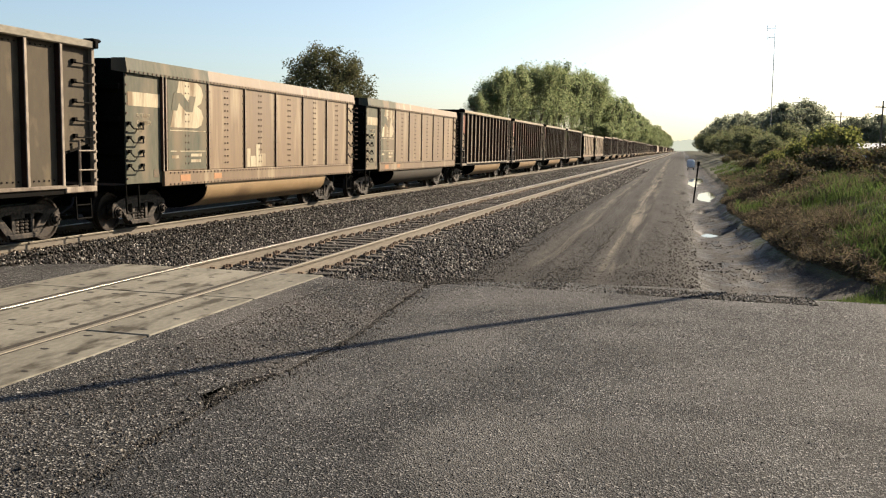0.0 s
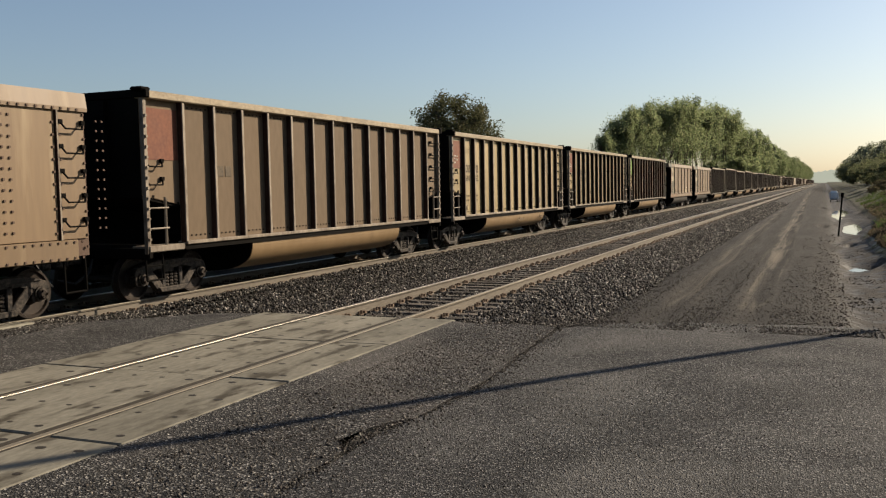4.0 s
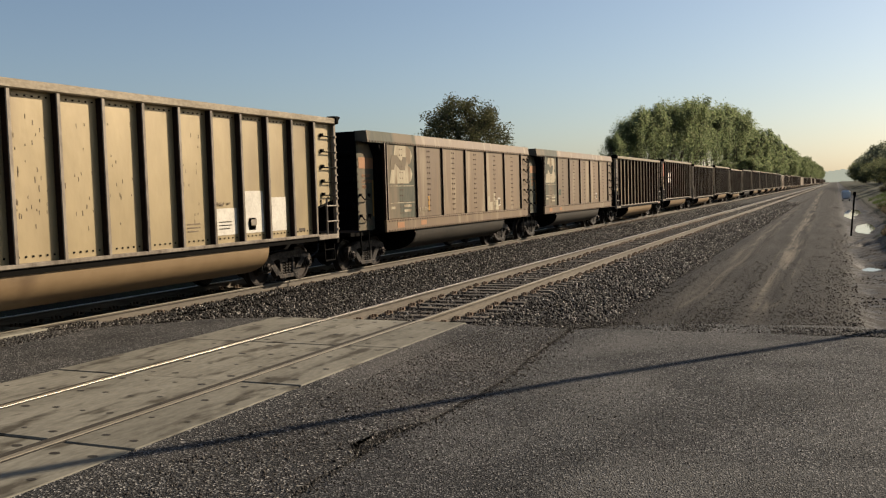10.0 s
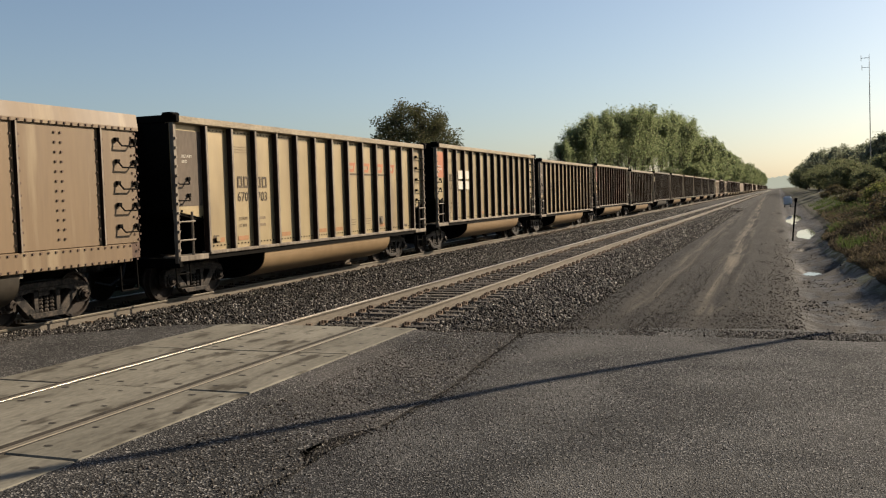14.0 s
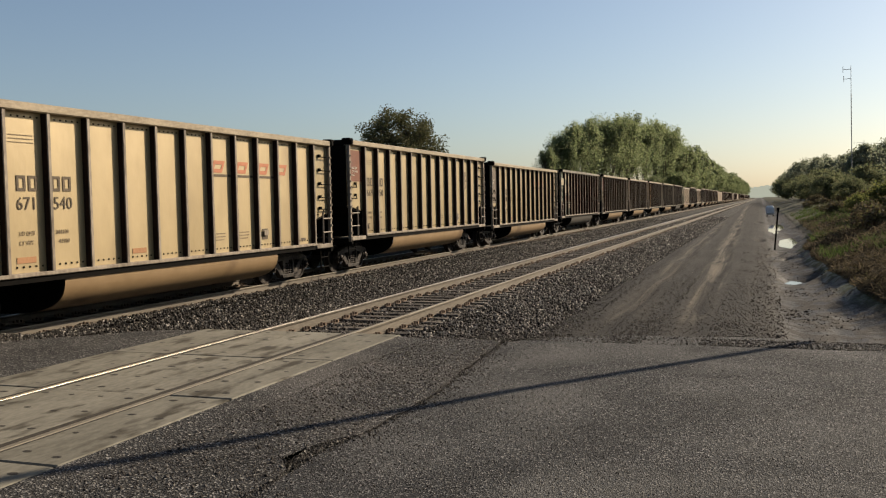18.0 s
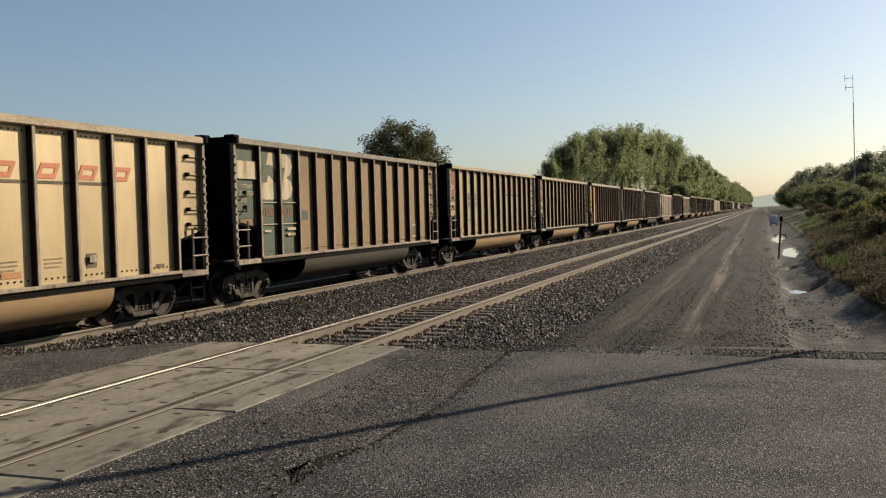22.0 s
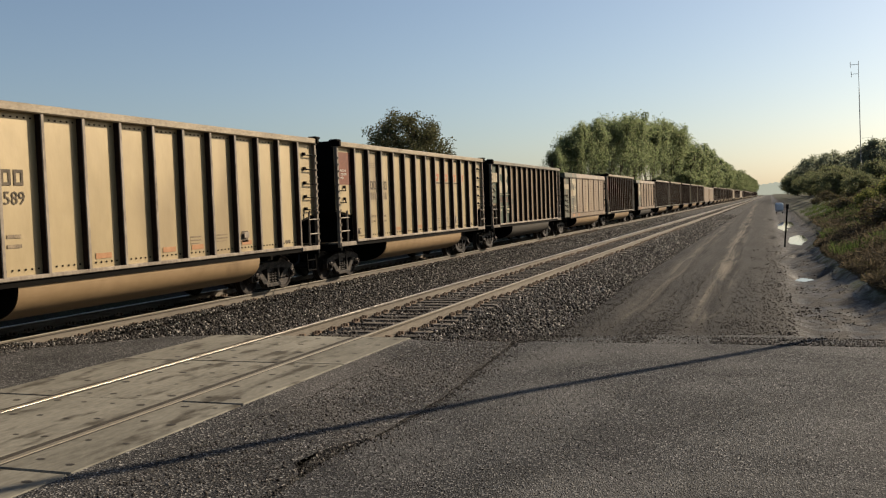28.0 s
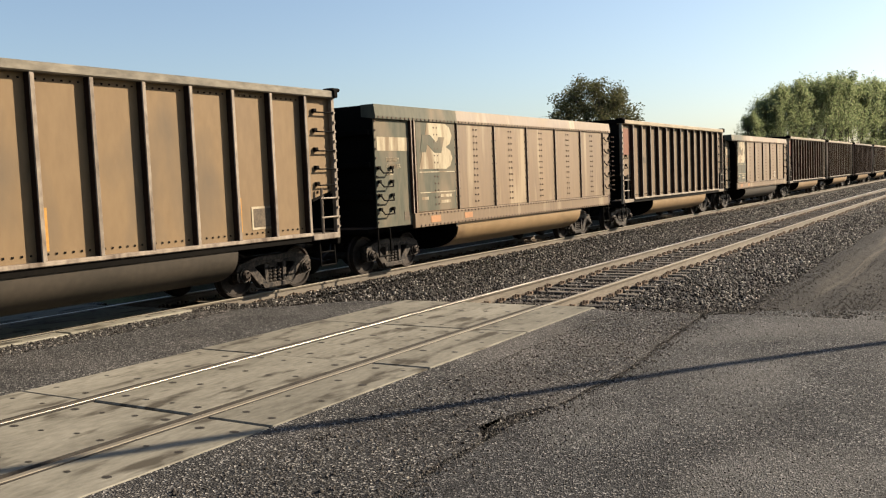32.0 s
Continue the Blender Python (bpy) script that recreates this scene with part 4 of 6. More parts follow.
def grab_mesh(kind):
    if kind not in GRAB:
        bm = bmesh.new()
        if kind == "dropped":
            rod(bm, [(0.02, -0.27, 0.05), (0.05, -0.24, 0.04), (0.10, -0.20, -0.05), (0.10, 0.16, -0.05), (0.05, 0.22, 0.04), (0.02, 0.27, 0.05)], 0.016)
            box(bm, 0.0, 0.05, 0.20, 0.28, 0.03, 0.10)
            box(bm, 0.0, 0.05, -0.28, -0.20, 0.03, 0.10)
        else:
            rod(bm, [(0.02, -0.27, 0.0), (0.09, -0.25, -0.02), (0.09, 0.25, -0.02), (0.02, 0.27, 0.0)], 0.016)
            box(bm, 0.0, 0.06, -0.29, -0.21, -0.03, 0.05)
        GRAB[kind] = mesh_of("grab_iron", bm, M["black_steel"])
    return GRAB[kind]


def gondola(skin, chord, rib, tub, detail=True, top=3.96, flank="rib_flank", pitch=0.968, tail=0.0):
    """A rib-sided coal car; its front faces -y."""
    ribs = [RIBS[0] + i * pitch for i in range(13)]
    rear = H - tail
    car = thing("coal_car", pose(0, 0, 0), "", "rail car", "cars of the coal train")
    for s in (1, -1):
        x0, x1 = sorted((s * (SHEET - 0.02), s * SHEET))
        tz = top - 0.12
        for bay in ([(-H + 0.02, 2.05), (ribs[0], 1.84), (ribs[0], tz), (-H + 0.02, tz)],
                    [(ribs[0], SILL), (ribs[-1], SILL), (ribs[-1], tz), (ribs[0], tz)],
                    [(ribs[-1], 1.74), (rear - 0.02, 1.96), (rear - 0.02, tz), (ribs[-1], tz)]):
            bm = bmesh.new()
            plate(bm, bay, x0, x1)
            part("side_sheet", bm, M[skin], car)
        bm = bmesh.new()
        x0, x1 = sorted((s * 1.38, s * 1.625))
        box(bm, x0, x1, -H - 0.02, rear + 0.02, top - 0.15, top, 0.02)
        part("top_chord", bm, M[chord], car, "dented top rail")
        bm = bmesh.new()
        x0, x1 = sorted((s * 1.38, s * 1.605))
        box(bm, x0, x1, -5.80, ribs[-1] + 0.06, SILL - 0.05, SILL + 0.02, 0.012)
        part("side_sill", bm, M[rib], car)
        # Recessed near-black strip below the sill.
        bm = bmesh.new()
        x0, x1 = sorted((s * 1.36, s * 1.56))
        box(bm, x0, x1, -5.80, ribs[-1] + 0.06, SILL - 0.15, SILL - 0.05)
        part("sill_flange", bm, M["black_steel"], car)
        bm = bmesh.new()
        x0, x1 = sorted((s * (SHEET - 0.005), s * 1.60))
        box(bm, x0, x1, -0.042, 0.042, SILL, top - 0.14, 0.012)
        # Flanks get the shade-dark material, the outer face the rib's own colour.
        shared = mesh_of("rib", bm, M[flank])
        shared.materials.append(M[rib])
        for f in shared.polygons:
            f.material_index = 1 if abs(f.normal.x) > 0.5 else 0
        if detail:
            for y in ribs:
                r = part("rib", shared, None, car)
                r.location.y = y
        else:
            bm = bmesh.new()
            for y in ribs:
                box(bm, x0, x1, y - 0.045, y + 0.045, SILL, top - 0.14)
            # Same split on far cars: shade-dark flanks, outer faces in the rib colour.
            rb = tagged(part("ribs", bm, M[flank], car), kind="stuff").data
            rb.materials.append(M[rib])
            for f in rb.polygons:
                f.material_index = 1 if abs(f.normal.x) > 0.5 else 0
    for d in (-1, 1):
        e = H if d < 0 else rear
        # End wall: coal dust and the shade of the car's end in one near-black.
        bm = bmesh.new()
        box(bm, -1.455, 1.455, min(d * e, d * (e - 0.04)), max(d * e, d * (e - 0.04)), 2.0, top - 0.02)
        part("end_sheet", bm, M["black_steel"], car, "end wall blackened with coal dust and painted shade")
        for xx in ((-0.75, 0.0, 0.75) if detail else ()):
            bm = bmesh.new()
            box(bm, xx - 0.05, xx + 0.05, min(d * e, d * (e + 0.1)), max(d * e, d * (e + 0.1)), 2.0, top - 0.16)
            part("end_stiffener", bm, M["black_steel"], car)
        # Slope sheet and upright wall are near-black, for the shade inside the opening.
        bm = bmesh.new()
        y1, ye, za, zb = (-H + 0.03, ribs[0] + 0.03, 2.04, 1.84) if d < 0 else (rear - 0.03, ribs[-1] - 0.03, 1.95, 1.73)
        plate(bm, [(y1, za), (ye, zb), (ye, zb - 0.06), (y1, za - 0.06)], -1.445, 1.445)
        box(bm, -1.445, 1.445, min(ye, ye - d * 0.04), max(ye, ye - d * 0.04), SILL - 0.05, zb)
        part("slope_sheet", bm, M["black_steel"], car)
        bm = bmesh.new()
        box(bm, -1.66, 1.66, min(d * (e + 0.03), d * (e - 0.10)), max(d * (e + 0.03), d * (e - 0.10)), top - 0.14, top + 0.015, 0.02)
        for s in (-1, 1):
            box(bm, s * 1.62 - 0.22, s * 1.62 + 0.03, d * e - 0.14, d * e + 0.14, top - 0.02, top + 0.055, 0.03)
        part("end_chord", bm, M["black_steel"], car)
        bm = bmesh.new()
        box(bm, -1.58, 1.58, min(d * e, d * (e - 0.12)), max(d * e, d * (e - 0.12)), 0.86, 1.06, 0.02)
        part("end_sill", bm, M["black_steel"], car)
        for s in (-1, 1):
            x0, x1 = sorted((s * 1.49, s * 1.57))
            bm = bmesh.new()
            box(bm, x0, x1, d * (e - 0.04) - 0.05, d * (e - 0.04) + 0.05, 0.95, top - 0.14, 0.01)
            for z in np.arange(1.2, 3.6, 0.19):
                box(bm, min(s * 1.57, s * 1.60), max(s * 1.57, s * 1.60), d * (e - 0.04) - 0.025, d * (e - 0.04) + 0.025, z, z + 0.045)
            part("corner_post", bm, M[rib], car)
            if not detail:
                continue
            bm = bmesh.new()
            x0, x1 = sorted((s * 1.2, s * 1.59))
            ya, yb = sorted((d * (e - 0.02), d * 5.85 if d < 0 else ribs[-1] + 0.06))
            box(bm, x0, x1, ya, yb, 0.98, 1.10, 0.015)
            part("corner_platform", bm, M[rib], car, "scuffed corner platform")
            bm = bmesh.new()
            yi = d * (e - 0.52)
            rod(bm, [(s * 1.56, yi, 1.08), (s * 1.56, yi, 2.0)], 0.028)
            for z in (1.42, 1.80):
                rod(bm, [(s * 1.58, yi - d * 0.06, z), (s * 1.58, d * (e - 0.03), z)], 0.018)
            part("ladder", bm, M[rib], car, "short steel ladder")
            bm = bmesh.new()
            rod(bm, [(s * 1.45, d * (e - 0.06), 1.0), (s * 1.47, d * (e - 0.06), 0.45), (s * 1.47, d * (e - 0.52), 0.45), (s * 1.45, d * (e - 0.52), 1.0)], 0.02)
            rod(bm, [(s * 1.46, d * (e - 0.06), 0.72), (s * 1.46, d * (e - 0.52), 0.72)], 0.016)
            part("sill_step", bm, M["black_steel"], car)
            front = d < 0
            for z in ((2.62, 2.28) if front else (3.52, 3.14, 2.76, 2.40, 2.08)):
                g = part("grab_iron", grab_mesh("dropped" if front else "plain"), None, car)
                g.matrix_basis = pose(s * SHEET, d * (e - 0.30), z, 0, 0, 0 if s > 0 else 180)
    add_tub(car, -3.52, 3.88, SILL - 0.1, 1.53, 0.34, M[tub], "round-bottomed hopper tub")
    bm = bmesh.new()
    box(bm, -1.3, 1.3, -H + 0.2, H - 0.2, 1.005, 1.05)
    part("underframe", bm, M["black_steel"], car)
    if detail:
        bm = bmesh.new()
        for y0 in ribs[:-1]:
            for yy in (0.14, 0.28, 0.42, 0.56, 0.70, 0.84):
                box(bm, SHEET, SHEET + 0.012, y0 + yy - 0.014, y0 + yy + 0.014, SILL + 0.10, SILL + 0.13)
                box(bm, SHEET, SHEET + 0.012, y0 + yy - 0.014, y0 + yy + 0.014, top - 0.235, top - 0.21)
        for yy in (0.3, 0.65, 1.0):
            box(bm, SHEET, SHEET + 0.015, -H + yy - 0.02, -H + yy + 0.02, 2.05 - yy * 0.2, 2.10 - yy * 0.2)
            box(bm, SHEET, SHEET + 0.015, H - yy - 0.02, H - yy + 0.02, 2.05 - yy * 0.23, 2.10 - yy * 0.23)
        tagged(part("bolts", bm, M["black_steel"], car), kind="stuff")
        end_gear(car)
    add_trucks(car, not detail)
    return car


PANEL_Y = [-5.38 + i * 1.935 for i in range(7)]
TOPR = 3.76


def riveted(skin, band, rounded=False, detail=True, tub="belly_dark"):
    """A smooth, riveted coal car with narrow panel joints; its front faces -y."""
    car = thing("coal_car", pose(0, 0, 0), "", "rail car", "cars of the coal train")
    nose, rear = (-H + 0.42, H + 0.38) if rounded else (-H, H)
    for s in (1, -1):
        x0, x1 = sorted((s * 1.54, s * 1.56))
        for i, (a, b) in enumerate(zip(PANEL_Y, PANEL_Y[1:] + [rear - 0.02])):
            bm = bmesh.new()
            box(bm, x0, x1, a + 0.025, b - 0.025, 1.34, 3.48, 0.006)
            part("side_panel", bm, M[skin], car)
        bm = bmesh.new()
        x0, x1 = sorted((s * 1.50, s * 1.53))
        box(bm, x0, x1, PANEL_Y[0] - 0.08, rear, 1.05, 3.52)
        part("side_backing", bm, M["rust_brown"], car)
        bm = bmesh.new()
        xf = 1.27 if rounded else 1.53
        x0, x1 = sorted((s * (xf - 0.03), s * xf))
        box(bm, x0, x1, nose + 0.01, PANEL_Y[0] - 0.10, 1.08, 3.50, 0.006)
        part("front_bay", bm, M[band], car, "faded green-grey end bay")
        bm = bmesh.new()
        o = [(s * 1.53, 3.45), (s * 1.60, 3.45), (s * 1.60, 3.51), (s * 1.565, TOPR), (s * 1.25, TOPR), (s * 1.25, 3.5)]
        prism(bm, o, nose - 0.01, PANEL_Y[1])
        part("top_band", bm, M[band], car, "faded green top band")
        bm = bmesh.new()
        prism(bm, o, PANEL_Y[1], rear + 0.01)
        part("top_band", bm, M[skin], car)
        bm = bmesh.new()
        x0, x1 = sorted((s * 1.53, s * 1.60))
        box(bm, x0, x1, PANEL_Y[0] - 0.12, rear - 0.30, 0.99, 1.33, 0.012)
        part("side_sill", bm, M[skin], car)
        if detail:
            bm = bmesh.new()
            x0, x1 = sorted((s * 1.535, s * (1.62 if rounded else 1.60)))
            box(bm, x0, x1, -0.022, 0.022, 1.33, 3.46, 0.005)
            # Joint flanks are coloured dark, as sides turned from the sun.
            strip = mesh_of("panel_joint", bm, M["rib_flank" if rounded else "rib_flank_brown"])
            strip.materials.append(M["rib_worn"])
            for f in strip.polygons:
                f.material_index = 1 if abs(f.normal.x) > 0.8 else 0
            for y in PANEL_Y:
                j = part("panel_joint", strip, None, car)
                j.location.y = y
            j = part("panel_joint", strip, None, car)
            j.location.y = PANEL_Y[0] - 0.13
            bm = bmesh.new()
            xa, xb = sorted((s * 1.556, s * 1.578))
            xc, xd = sorted((s * 1.595, s * 1.615))

            def rivet(y, z, a=xa, b=xb):
                box(bm, a, b, y - 0.018, y + 0.018, z - 0.018, z + 0.018)
            for y in PANEL_Y:
                for z in np.arange(1.45, 3.44, 0.20):
                    rivet(y + 0.075, z)
                    rivet(y - 0.075, z)
                for z in np.arange(1.5, 3.42, 0.165):
                    rivet(y + 0.87, z)
                    rivet(y + 1.01, z)
            for y in np.arange(nose + 0.1, rear - 0.05, 0.17):
                rivet(y, 3.48, *sorted((s * 1.595, s * 1.615)))
                if y > PANEL_Y[0]:
                    rivet(y, 1.29, xc, xd)
                    rivet(y, 1.03, xc, xd)
            for z in np.arange(1.2, 3.45, 0.2):
                rivet(nose + 0.05, z, *sorted((s * (xf - 0.005), s * (xf + 0.02))))
                rivet(rear - 0.06, z)
            tagged(part("rivets", bm, M["rust_brown"], car), kind="stuff")
    for d in (-1, 1):
        bm = bmesh.new()
        e = -nose if d < 0 else rear
        box(bm, *((-1.26, 1.26) if rounded else (-1.5, 1.5)), min(d * e, d * (e - 0.05)), max(d * e, d * (e - 0.05)), 1.1, TOPR - 0.01)
        part("end_sheet", bm, M["black_steel"], car, "end wall blackened with coal dust and painted shade")
        for z in (1.7, 2.4, 3.1):
            bm = bmesh.new()
            box(bm, *((-1.2, 1.2) if rounded else (-1.45, 1.45)), min(d * e, d * (e + 0.09)), max(d * e, d * (e + 0.09)), z, z + 0.12, 0.01)
            part("end_stiffener", bm, M["black_steel"], car)
        # Gusset and wing are black: the recessed bay's shade put into their colour.
        if rounded and d < 0:
            for s in (-1, 1):
                bm = bmesh.new()
                plate(bm, [(nose - 0.02, 3.50), (PANEL_Y[0] - 0.1, 3.50), (PANEL_Y[0] - 0.1, 3.05), (PANEL_Y[0] - 0.35, 3.42)], min(s * 1.26, s * 1.54), max(s * 1.26, s * 1.54))
                part("corner_gusset", bm, M["black_steel"], car)
                bm = bmesh.new()
                box(bm, min(s * 1.2, s * 1.535), max(s * 1.2, s * 1.535), PANEL_Y[0] - 0.14, PANEL_Y[0] - 0.10, 1.0, 3.5)
                part("end_wing", bm, M["black_steel"], car, "return of the side wall, black with the recess's shade")
        if detail:
            xs = 1.30 if rounded and d < 0 else 1.50
            for s in (-1, 1):
                for z in ((1.98, 1.42) if rounded and d < 0 else (2.32, 2.02, 1.72, 1.42) if d < 0 else (3.2, 2.8, 2.4, 2.0, 1.6)):
                    g = part("grab_iron", grab_mesh("dropped"), None, car)
                    g.matrix_basis = pose(s * ((xf + 0.01) if d < 0 else 1.56), d * (e - 0.34), z, 0, 0, 0 if s > 0 else 180)
                bm = bmesh.new()
                rod(bm, [(s * (xs - 0.02), d * (e - 0.06), 1.08), (s * xs, d * (e - 0.06), 0.45), (s * xs, d * (e - 0.52), 0.45), (s * (xs - 0.02), d * (e - 0.52), 1.08)], 0.02)
                part("sill_step", bm, M["black_steel"], car)
    add_tub(car, -3.45, 4.3, 1.02, 1.53, 0.34, M[tub], "dusty round hopper tub")
    bm = bmesh.new()
    box(bm, -1.2, 1.2, -H + 0.1, H - 0.1, 0.94, 1.04)
    part("underframe", bm, M["black_steel"], car)
    if detail:
        end_gear(car)
    add_trucks(car, not detail)
    return car


def decal(car, name, y0, y1, z0, z1, material, x=SHEET + 0.006, label=""):
    bm = bmesh.new()
    box(bm, x, x + 0.004, y0, y1, z0, z1)
    return part(name, bm, M[material], car, label)


def bars(car, y, z, widths, height, material, x=SHEET + 0.006, gap=0.07, skip=()):
    """Unreadable or brand lettering as plain upright bars."""
    for w in widths:
        decal(car, "lettering_bar", y, y + w, z, z + height, material, x)
        y += w + gap


def letter_shapes(car, name, y, z, count, w, h, stroke, material, gap=0.06, slant=0.0, x=SHEET + 0.006, label=""):
    """Brand lettering as plain hollow blocks, one for each letter."""
    for _ in range(count):
        bm = bmesh.new()

        def piece(y0, y1, z0, z1):
            plate(bm, [(y0 + slant * (z0 - z), z0), (y1 + slant * (z0 - z), z0), (y1 + slant * (z1 - z), z1), (y0 + slant * (z1 - z), z1)], x, x + 0.004)
        piece(y, y + stroke, z, z + h)
        piece(y + w - stroke, y + w, z, z + h)
        piece(y + stroke, y + w - stroke, z, z + stroke)
        piece(y + stroke, y + w - stroke, z + h - stroke, z + h)
        part(name, bm, M[material], car, label)
        y += w + gap


def scribble(car, y, z, w, h, x, material, seed):
    """Unreadable sprayed writing as a row of thin slanting strokes."""
    rnd, bm = random.Random(seed), bmesh.new()
    u = 0.0
    while u < w:
        lean, tall, low = rnd.uniform(-0.05, 0.07), h * rnd.uniform(0.5, 1.0), h * rnd.uniform(0, 0.25)
        plate(bm, [(y + u, z + low), (y + u + 0.022, z + low), (y + u + 0.022 + lean, z + tall), (y + u + lean, z + tall)], x, x + 0.004)
        if rnd.random() < 0.6:
            v = z + low + (tall - low) * rnd.uniform(0.1, 0.8)
            plate(bm, [(y + u, v), (y + u + 0.1, v + rnd.uniform(-0.03, 0.05)), (y + u + 0.1, v + 0.05), (y + u, v + 0.02)], x, x + 0.004)
        u += rnd.uniform(0.06, 0.13)
    part("sprayed_writing", bm, M[material], car, "thin dark sprayed scribble")


def words(car, y, z, lines, size, material, x=SHEET + 0.009):
    for i, t in enumerate(lines):
        w = part("stencil", text_mesh(t, size, M[material]), None, car, "stencilled words")
        w.location = (x, y, z - i * size * 1.15)


def emblem(car, y, z, h, x, w=0.0, band="green_paint"):
    """A cream two-lobed emblem with a slanting green band across it."""
    w = w or h * 1.4
    bm = bmesh.new()

    def lobe(z0, z1, y0):
        d = z1 - z0
        return [(y0, z0), (y + w * 0.80, z0), (y + w * 0.93, z0 + d * 0.15), (y + w, z0 + d * 0.5), (y + w * 0.93, z1 - d * 0.15), (y + w * 0.80, z1), (y0 + w * 0.12, z1)]
    plate(bm, lobe(z, z + h * 0.485, y), x, x + 0.004)
    plate(bm, lobe(z + h * 0.485, z + h, y + w * 0.14), x, x + 0.004)
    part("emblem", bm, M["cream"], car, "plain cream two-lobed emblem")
    bm = bmesh.new()
    zig = ((0.03, 0.36), (0.20, 0.36), (0.25, 0.53), (0.46, 0.35), (0.66, 0.35), (0.76, 0.70), (0.58, 0.70), (0.54, 0.56), (0.34, 0.74), (0.11, 0.74))
    plate(bm, [(y + w * u, z + h * v) for u, v in zig], x + 0.004, x + 0.007)
    part("emblem_band", bm, M[band], car, "faded green band")


# Templates, each copied for the cars of its kind.
ALU = gondola("aluminium", "chord", "rib_metal", "belly_gold")
TAN = gondola("tan_steel", "steel_chord", "rib_worn", "belly_dark", True, 3.94, tail=0.12)
DUSK = gondola("sooty", "steel_chord", "rib_worn", "belly_dark", True, 3.96)
PLAIN = gondola("tan_dull", "chord", "rib_metal", "belly_gold", flank="rib_flank_brown")
RIVET = riveted("brown", "green_paint", tub="belly_gold")
RIVET_DARK = riveted("brown", "green_paint")
ROUND = riveted("brown", "green_paint", True)
FAR_ALU = gondola("rust_brown", "chord", "rib_metal", "belly_gold", False, flank="rib_flank_brown")
FAR_DARK = gondola("black_steel", "rib_metal", "rust_brown", "belly_gold", False)
FAR_PALE = riveted("brown", "brown", False, False)

LOOKS = {
    "alu": (ALU, "dusty aluminium rib-sided coal car with a rounded belly"),
    "tan": (TAN, "brown-dusted steel rib-sided coal car with a dark belly"),
    "dusk": (DUSK, "sooty olive-brown rib-sided coal car with chipped ribs"),
    "plain": (PLAIN, "dull maroon-brown rib-sided coal car with a dusty belly"),
    "rivet": (RIVET, "rust-brown riveted smooth-sided coal car with a faded green end bay"),
    "rivet_dark": (RIVET_DARK, "rust-brown riveted smooth-sided coal car with a dark belly"),
    "round": (ROUND, "rust-brown riveted coal car with rounded, shade-black end wings"),
    "far": (FAR_ALU, "dark rib-sided coal car far along the train"),
    "dark": (FAR_DARK, "near-black rib-sided coal car far along the train"),
    "pale": (FAR_PALE, "pale smooth-sided coal car far along the train"),
}
# The order of the train from the car that is leaving the view at the start.
ORDER = ["alu", "alu", "dusk", "rivet", "rivet_dark", "plain", "alu", "alu", "alu", "round", "round", "alu", "alu", "alu", "alu", "alu", "tan", "alu", "alu", "alu", "alu",
         "tan", "rivet", "plain", "round", "plain"]
FIRST = -3


# The train's run, with the small surges of its slack taking up.
SURGE = [(0, 0), (2, 0.1), (3, 0.3), (6, 0), (7, 0.18), (8, 0.03), (10, 0), (11, 0.38), (12, 0.5), (13, 0.25), (14, 0.12), (15, 0), (17, 0), (18, 0.13), (19, 0.1), (20, 0.18), (21, 0.05), (22, 0), (30, 0.08), (31, 0.3), (32, 0.3)]
SLACK = {0: -0.2, 2: 0.15, 6: -0.05, 7: -0.25, 13: -0.1}      # cars that stand off their even spacing


def travelled(t):
    return 8.409 * t + 0.02432 * t * t - 0.00024 * t ** 3 + float(np.interp(t, *zip(*SURGE)))


CARS = {}
for k in range(FIRST, 76):
    i = k - FIRST
    kind = ORDER[i] if i < len(ORDER) else ("pale" if k in (27, 28, 36, 41, 42, 55) else "dark" if k % 3 == 0 else "far")
    proto, label = LOOKS[kind]
    CARS[k] = tagged(copy_thing(proto, pose(MAIN_X, 17.23 + H + PITCH * k + SLACK.get(k, 0.0), 0)), label)
for proto, _ in LOOKS.values():
    for o in [*proto.children_recursive, proto]:
        bpy.data.objects.remove(o)


